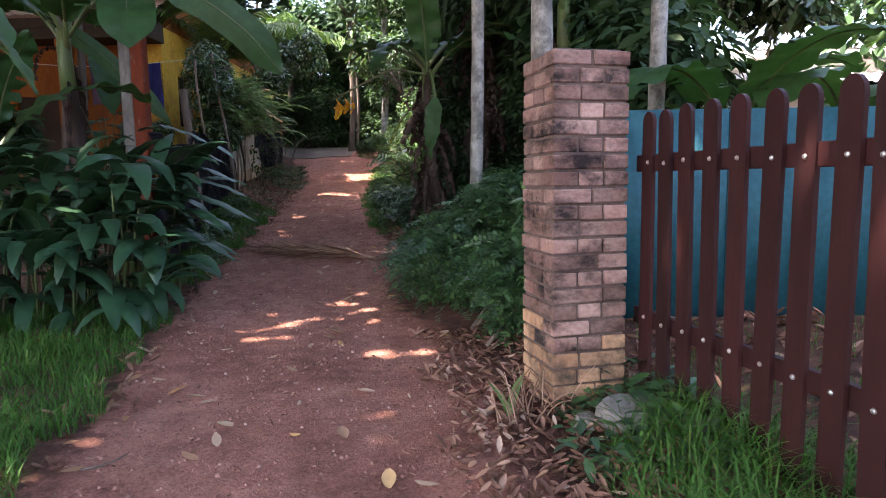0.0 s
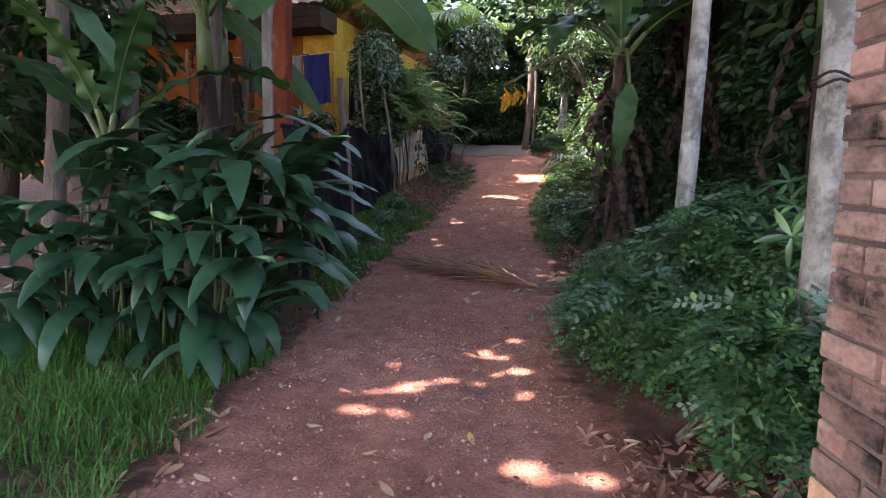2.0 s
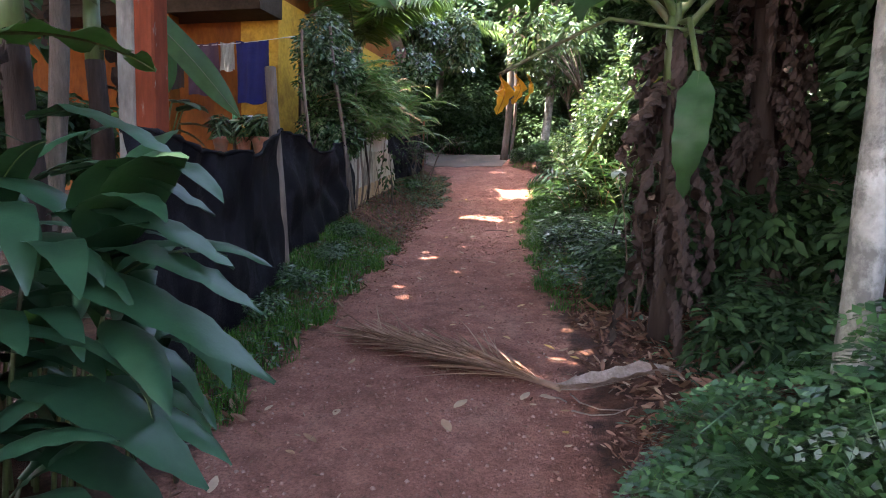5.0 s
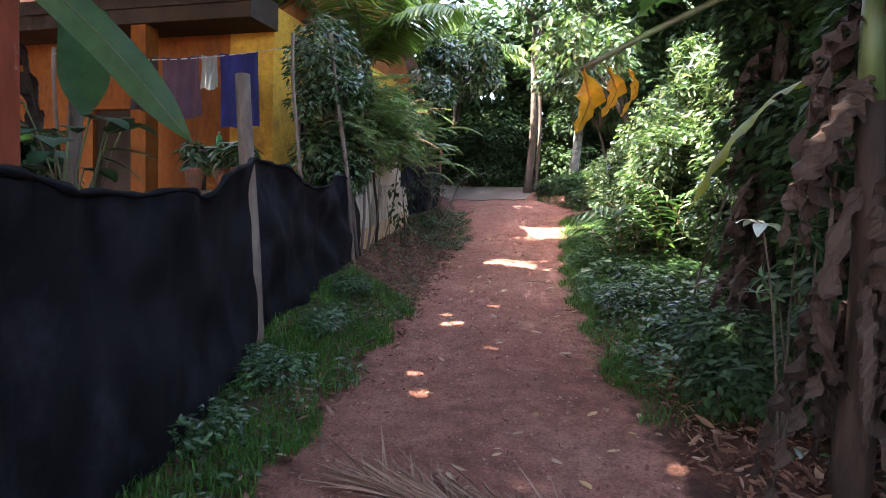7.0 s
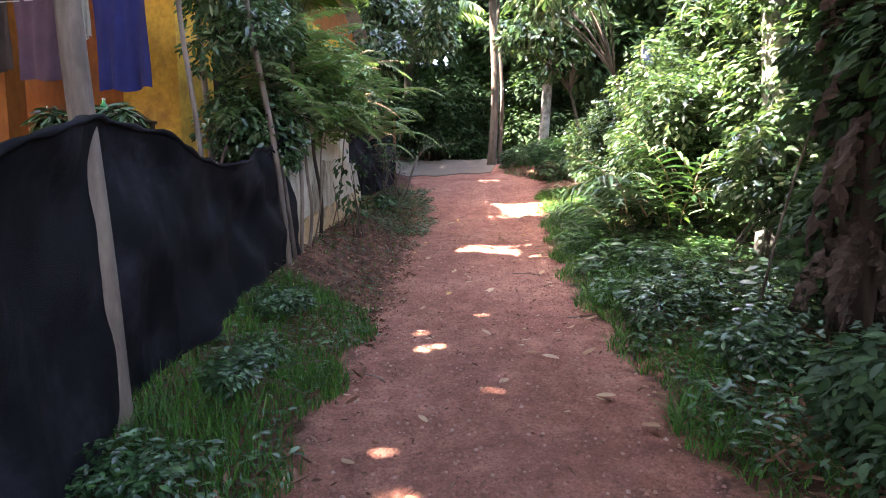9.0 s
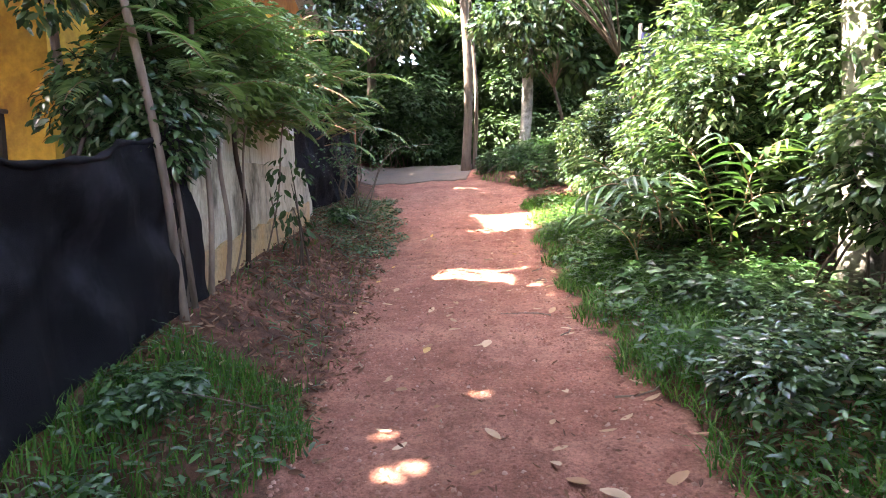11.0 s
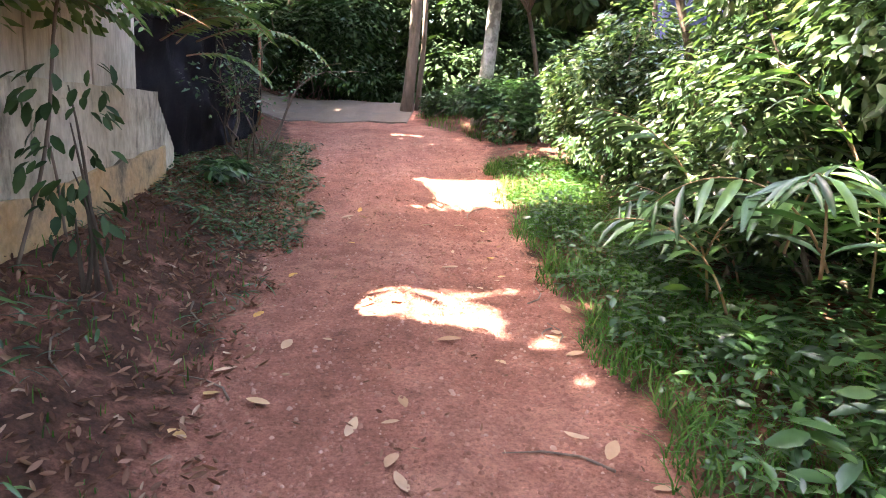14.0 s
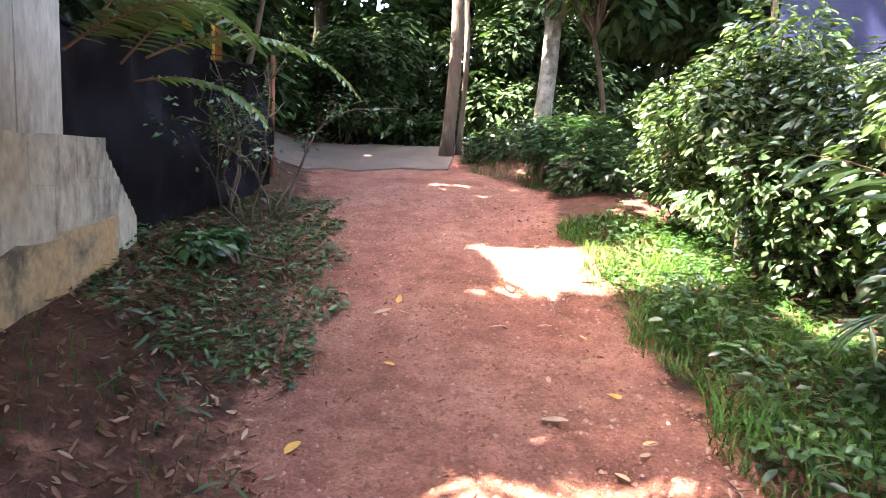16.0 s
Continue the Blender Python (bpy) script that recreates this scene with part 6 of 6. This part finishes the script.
def pots():
    V, F = joined([box(-5.9, -4.95, 11.35, 11.75, 1.78, 1.82, 0.004)] + [box(x, x + 0.05, y, y + 0.05, 0.7, 1.78) for x in (-5.88, -5.02) for y in (11.37, 11.68)])
    whole("plant_stand", mesh_of("plant_stand", V, F, POSTWOOD), "rough wooden stand behind the net fence", "plant stand")
    for k, (x, y, r) in enumerate(((-5.75, 11.5, 0.11), (-5.45, 11.58, 0.1), (-5.15, 11.5, 0.12))):
        top = thing("potted_plant", (x, y, 1.82), "potted plant in a terracotta pot on a stand", "potted plant", "potted plants")
        prof = ((0.62, 0.0), (0.8, 0.12), (0.95, 0.2), (1.08, 0.21), (1.08, 0.25), (0.92, 0.25), (0.85, 0.19))
        V, F = joined([tube([(x, y, 1.82 + z) for _, z in prof], [r * q for q, _ in prof], 16)])
        part("pot", mesh_of("pot", V, F, TERRACOTTA, True), top)
        V, F = blob_leaves([(np.array((x, y, 2.2)), np.array((0.14, 0.14, 0.16)))], 160, LONG, 0.18, 0.3)
        part("foliage", mesh_of("foliage", V, F, LIGHT), top, kind="stuff")


pots()


def fallen_frond():
    top = thing("fallen_palm_frond", g3(-1.6, 8.0), "dry brown palm frond fallen across the lane", "palm frond")
    a, m, b = g3(-2.35, 8.3, 0.05), g3(-1.5, 8.05, 0.06), g3(-0.92, 7.72, 0.04)
    t = np.linspace(0, 1, 24)[:, None]
    path = (1 - t) ** 2 * b + 2 * t * (1 - t) * m + t * t * a
    V, F = joined([tube(path, np.linspace(0.022, 0.006, 24), 7)])
    part("rachis", mesh_of("rachis", V, F, STRAW, True), top)
    n = 360
    k = rng.uniform(0.1, 1, n)
    P = np.stack([np.interp(k * 23, np.arange(24), path[:, j]) for j in range(3)], 1)
    d0 = unit(a - b)
    s = rng.choice((-1.0, 1.0), n)
    side = np.array((-d0[1], d0[0], 0))
    sp = rng.uniform(0.0, 0.95, n) * np.where(s < 0, 1.0, 0.45)
    D = unit(d0[None] * 1.0 + side[None] * (s * sp)[:, None] + np.stack([0 * s, 0 * s, rng.uniform(-0.05, 0.34, n)], 1) + rng.normal(0, 0.09, (n, 3)))
    ln = rng.uniform(0.35, 0.75, n) * (1.1 - 0.4 * k)
    V, F = scatter(leaf_shape(0.022, 4, 0.4, 0.12), P, frames_of(D, np.tile((0, 0, 1.0), (n, 1)) + rng.normal(0, 0.5, (n, 3))), ln)
    V[:, 2] = np.maximum(V[:, 2], gz(V[:, 0], V[:, 1]) + 0.006)
    part("leaflet_mass", mesh_of("leaflet_mass", V, F, STRAW), top, kind="stuff")
    p = np.array([g3(-0.95, 7.74, 0.03), g3(-0.8, 7.72, 0.05), g3(-0.6, 7.82, 0.05), g3(-0.42, 7.9, 0.05), g3(-0.22, 7.98, 0.03)])
    Vb, Fb, rib = banana_blade(finer_path(p, 4), 0.16, 0.0, 0.008, -0.4)
    V, F = joined([(Vb, Fb), rib])
    V[:, 2] = np.maximum(V[:, 2], gz(V[:, 0], V[:, 1]) + 0.006)
    part("sheath", mesh_of("sheath", V, F, PAPERY), top, "broad papery pale sheath")


fallen_frond()


def fallen_leaves():
    shapes = []
    for i in range(6):
        V, F = leaf_shape(rng.uniform(0.35, 0.6), 4, rng.uniform(-0.1, 0.3), rng.uniform(-0.25, 0.2))
        V = V * 0.1
        V[:, 2] += -V[:, 2].min() + 0.004
        shapes.append(mesh_of("fallen_leaf", V, F, DRYOB))
    for i in range(230):
        y = rng.uniform(1.5, 17.5)
        l, r = along(LEFT, y), along(RIGHT, y)
        u = rng.beta(0.8, 0.7)
        x = l + (r - l) * u
        ob = tagged(new("fallen_leaf", shapes[i % 6]), "curled dry brown leaf lying on the lane", "fallen leaf", "fallen leaves on the lane")
        ob.location = g3(x, y, 0.002)
        s = rng.uniform(0.5, 1.15)
        ob.scale = (s, s, s)
        ob.rotation_euler = (rng.normal(0, 0.08), rng.normal(0, 0.08), rng.random() * 6.28)


fallen_leaves()


def broad_plants():
    """Big heart-leaved plants that look over the net."""
    for x, y, n in ((-4.6, 8.7, 9), (-4.8, 9.05, 8)):
        top = thing("broad_leaf_plant", g3(x, y), "dark broad-leaved plant standing behind the net fence", "plant", "plants behind the net")
        for i in range(n):
            az = i * 2.4 + rng.normal(0, 0.3)
            stem = curve_path(g3(x, y), az, rng.uniform(1.25, 1.75), 88, 22, 8)
            p = curve_path(stem[-1], az, rng.uniform(0.22, 0.34), rng.uniform(-20, 25), rng.uniform(20, 60), 10)
            Vb, Fb, rib = banana_blade(p, rng.uniform(0.15, 0.22), 0.0, 0.004, 0.2, True)
            lf = part("leaf", mesh_of("leaf", Vb, clean(Fb), BROAD, True), top)
            V, F = joined([tube(stem, np.linspace(0.01, 0.006, 9), 5), rib])
            part("stalk", mesh_of("stalk", V, F, STEMGREEN, True), lf)


broad_plants()


def garden_table():
    x, y, z = -6.25, 12.85, 2.42
    top = thing("side_table", (x, y, 0.7), "small dark table in front of the house wall", "table")
    V, F = box(x - 0.3, x + 0.3, y - 0.2, y + 0.2, z - 0.03, z, 0.006)
    part("tabletop", mesh_of("tabletop", V, F, DARKWOOD), top)
    for dx in (-0.26, 0.26):
        for dy in (-0.16, 0.16):
            V, F = box(x + dx - 0.02, x + dx + 0.02, y + dy - 0.02, y + dy + 0.02, float(gz(x, y)) - 0.05, z - 0.032)
            part("leg", mesh_of("leg", V, F, DARKWOOD), top)
    bottle = thing("bottle", (x - 0.15, y, z), "green plastic bottle standing on the table", "bottle")
    prof = ((0.038, 0.0), (0.04, 0.02), (0.04, 0.13), (0.03, 0.16), (0.014, 0.18), (0.014, 0.2))
    V, F = joined([tube([(x - 0.15, y, z + q) for _, q in prof], [r for r, _ in prof], 14)])
    part("body", mesh_of("body", V, F, GREENPLASTIC, True), bottle)
    V, F = joined([tube([(x - 0.15, y, z + 0.2), (x - 0.15, y, z + 0.222)], 0.017, 12)])
    part("cap", mesh_of("cap", V, F, CORD, True), bottle, "white screw cap")
    prof = ((0.05, 0.0), (0.085, 0.03), (0.1, 0.075), (0.094, 0.077), (0.078, 0.034), (0.04, 0.012))
    V, F = joined([tube([(x + 0.1, y, z + q) for _, q in prof], [r for r, _ in prof], 18)])
    whole("bowl", mesh_of("bowl", V, F, CORD, True), "white bowl on the small table", "bowl")


garden_table()


def odd_leaves():
    # narrow yellow-green banana leaf hanging at the verge
    top = thing("drooping_leaf", (-0.7, 9.37, 2.1), "yellow-green banana leaf drooping from an old stem", "leaf")
    p = np.array([(-0.2, 9.42, 2.45), (-0.45, 9.4, 2.4), (-0.7, 9.37, 2.14), (-0.84, 9.34, 1.9), (-0.92, 9.33, 1.7)])
    pth = finer_path(p, 6)
    for _ in range(5):
        pth[1:-1] = (pth[:-2] + pth[1:-1] * 2 + pth[2:]) / 4
    Vb, Fb, rib = banana_blade(pth, 0.13, 0.05, 0.012, 0.5)
    part("blade", mesh_of("blade", Vb, clean(Fb), YELLOWGREEN, True), top)
    V, F = joined([rib])
    part("midrib", mesh_of("midrib", V, F, STEMGREEN, True), top)
    # pale young leaves of a sapling under the bananas
    top = thing("pale_sapling", g3(-0.5, 8.95), "thin sapling with a few pale silvery leaves", "sapling")
    stem = curve_path(g3(-0.5, 8.95), 3.0, 1.2, 88, 10, 8)
    V, F = joined([tube(stem, np.linspace(0.009, 0.004, 9), 6)])
    part("stem", mesh_of("stem", V, F, BARK, True), top)
    for az in (-2.9, -1.9, -0.9, 0.5, 1.9):
        p = curve_path(stem[-1], az, rng.uniform(0.13, 0.18), rng.uniform(0, 30), 70, 8)
        Vb, Fb, rib = banana_blade(p, 0.06, 0.0, 0.002, 0.2, True)
        part("leaf", mesh_of("leaf", Vb, clean(Fb), SILVERLEAF, True), top)
    # broad soft leaves of a second sapling beside the old stems
    top = thing("broad_sapling", g3(-0.2, 9.1), "sapling with broad soft green leaves beside old banana stems", "sapling")
    for k, (z, az) in enumerate(((1.75, -2.6), (1.9, -1.4), (2.05, 2.8), (2.2, -2.0), (2.3, -0.6), (1.6, -1.9))):
        b = np.array((-0.35 + 0.03 * k, 8.95 + 0.03 * k, z))
        p = curve_path(b, az, rng.uniform(0.2, 0.28), 20, 60, 9)
        Vb, Fb, rib = banana_blade(p, 0.12, 0.0, 0.003, 0.2, True)
        part("leaf", mesh_of("leaf", Vb, clean(Fb), FINE, True), top)
    V, F = joined([tube([g3(-0.2, 9.1), (-0.3, 9.02, 1.3), (-0.33, 8.97, 1.8), (-0.25, 9.05, 2.32)], (0.016, 0.013, 0.01, 0.006), 7)])
    part("stem", mesh_of("stem", V, F, BARK, True), top)


odd_leaves()


def dry_stalks():
    top = thing("dry_stalks", g3(0.36, 3.35), "dry brown reed stalks at the foot of the pillar", "dry plant")
    tubes = []
    for i in range(26):
        b = g3(0.36 + rng.normal(0, 0.07), 3.3 + rng.normal(0, 0.08), -0.01)
        tubes.append(tube(curve_path(b, rng.random() * 6.28, rng.uniform(0.12, 0.32), rng.uniform(55, 88), rng.uniform(0, 60), 5), np.linspace(0.005, 0.002, 6), 5))
    V, F = joined(tubes)
    part("stalks", mesh_of("stalks", V, F, STRAW, True), top, kind="stuff")
    for az, ln in ((2.6, 0.2), (0.9, 0.24), (4.2, 0.16)):
        p = curve_path(g3(0.28, 3.3), az, ln, 72, 50, 8)
        Vb, Fb, rib = banana_blade(p, 0.045, 0.0, 0.002, 0.2, True)
        part("leaf", mesh_of("leaf", Vb, clean(Fb), FEATHER, True), top, "pale grey-green blade")


dry_stalks()

# wire tied round the palm by the pillar
V, F = joined([tube([(0.6 + 0.074 * math.cos(q), 4.64 + 0.074 * math.sin(q), 1.72 + 0.012 * math.sin(3 * q + h) + h * 0.03) for q in np.linspace(0, 6.283, 25)], 0.006, 6) for h in (0, 1)])
whole("wire_tie", mesh_of("wire_tie", V, F, DARKWOOD, True), "dark wire tied round the slim pale palm", "wire")
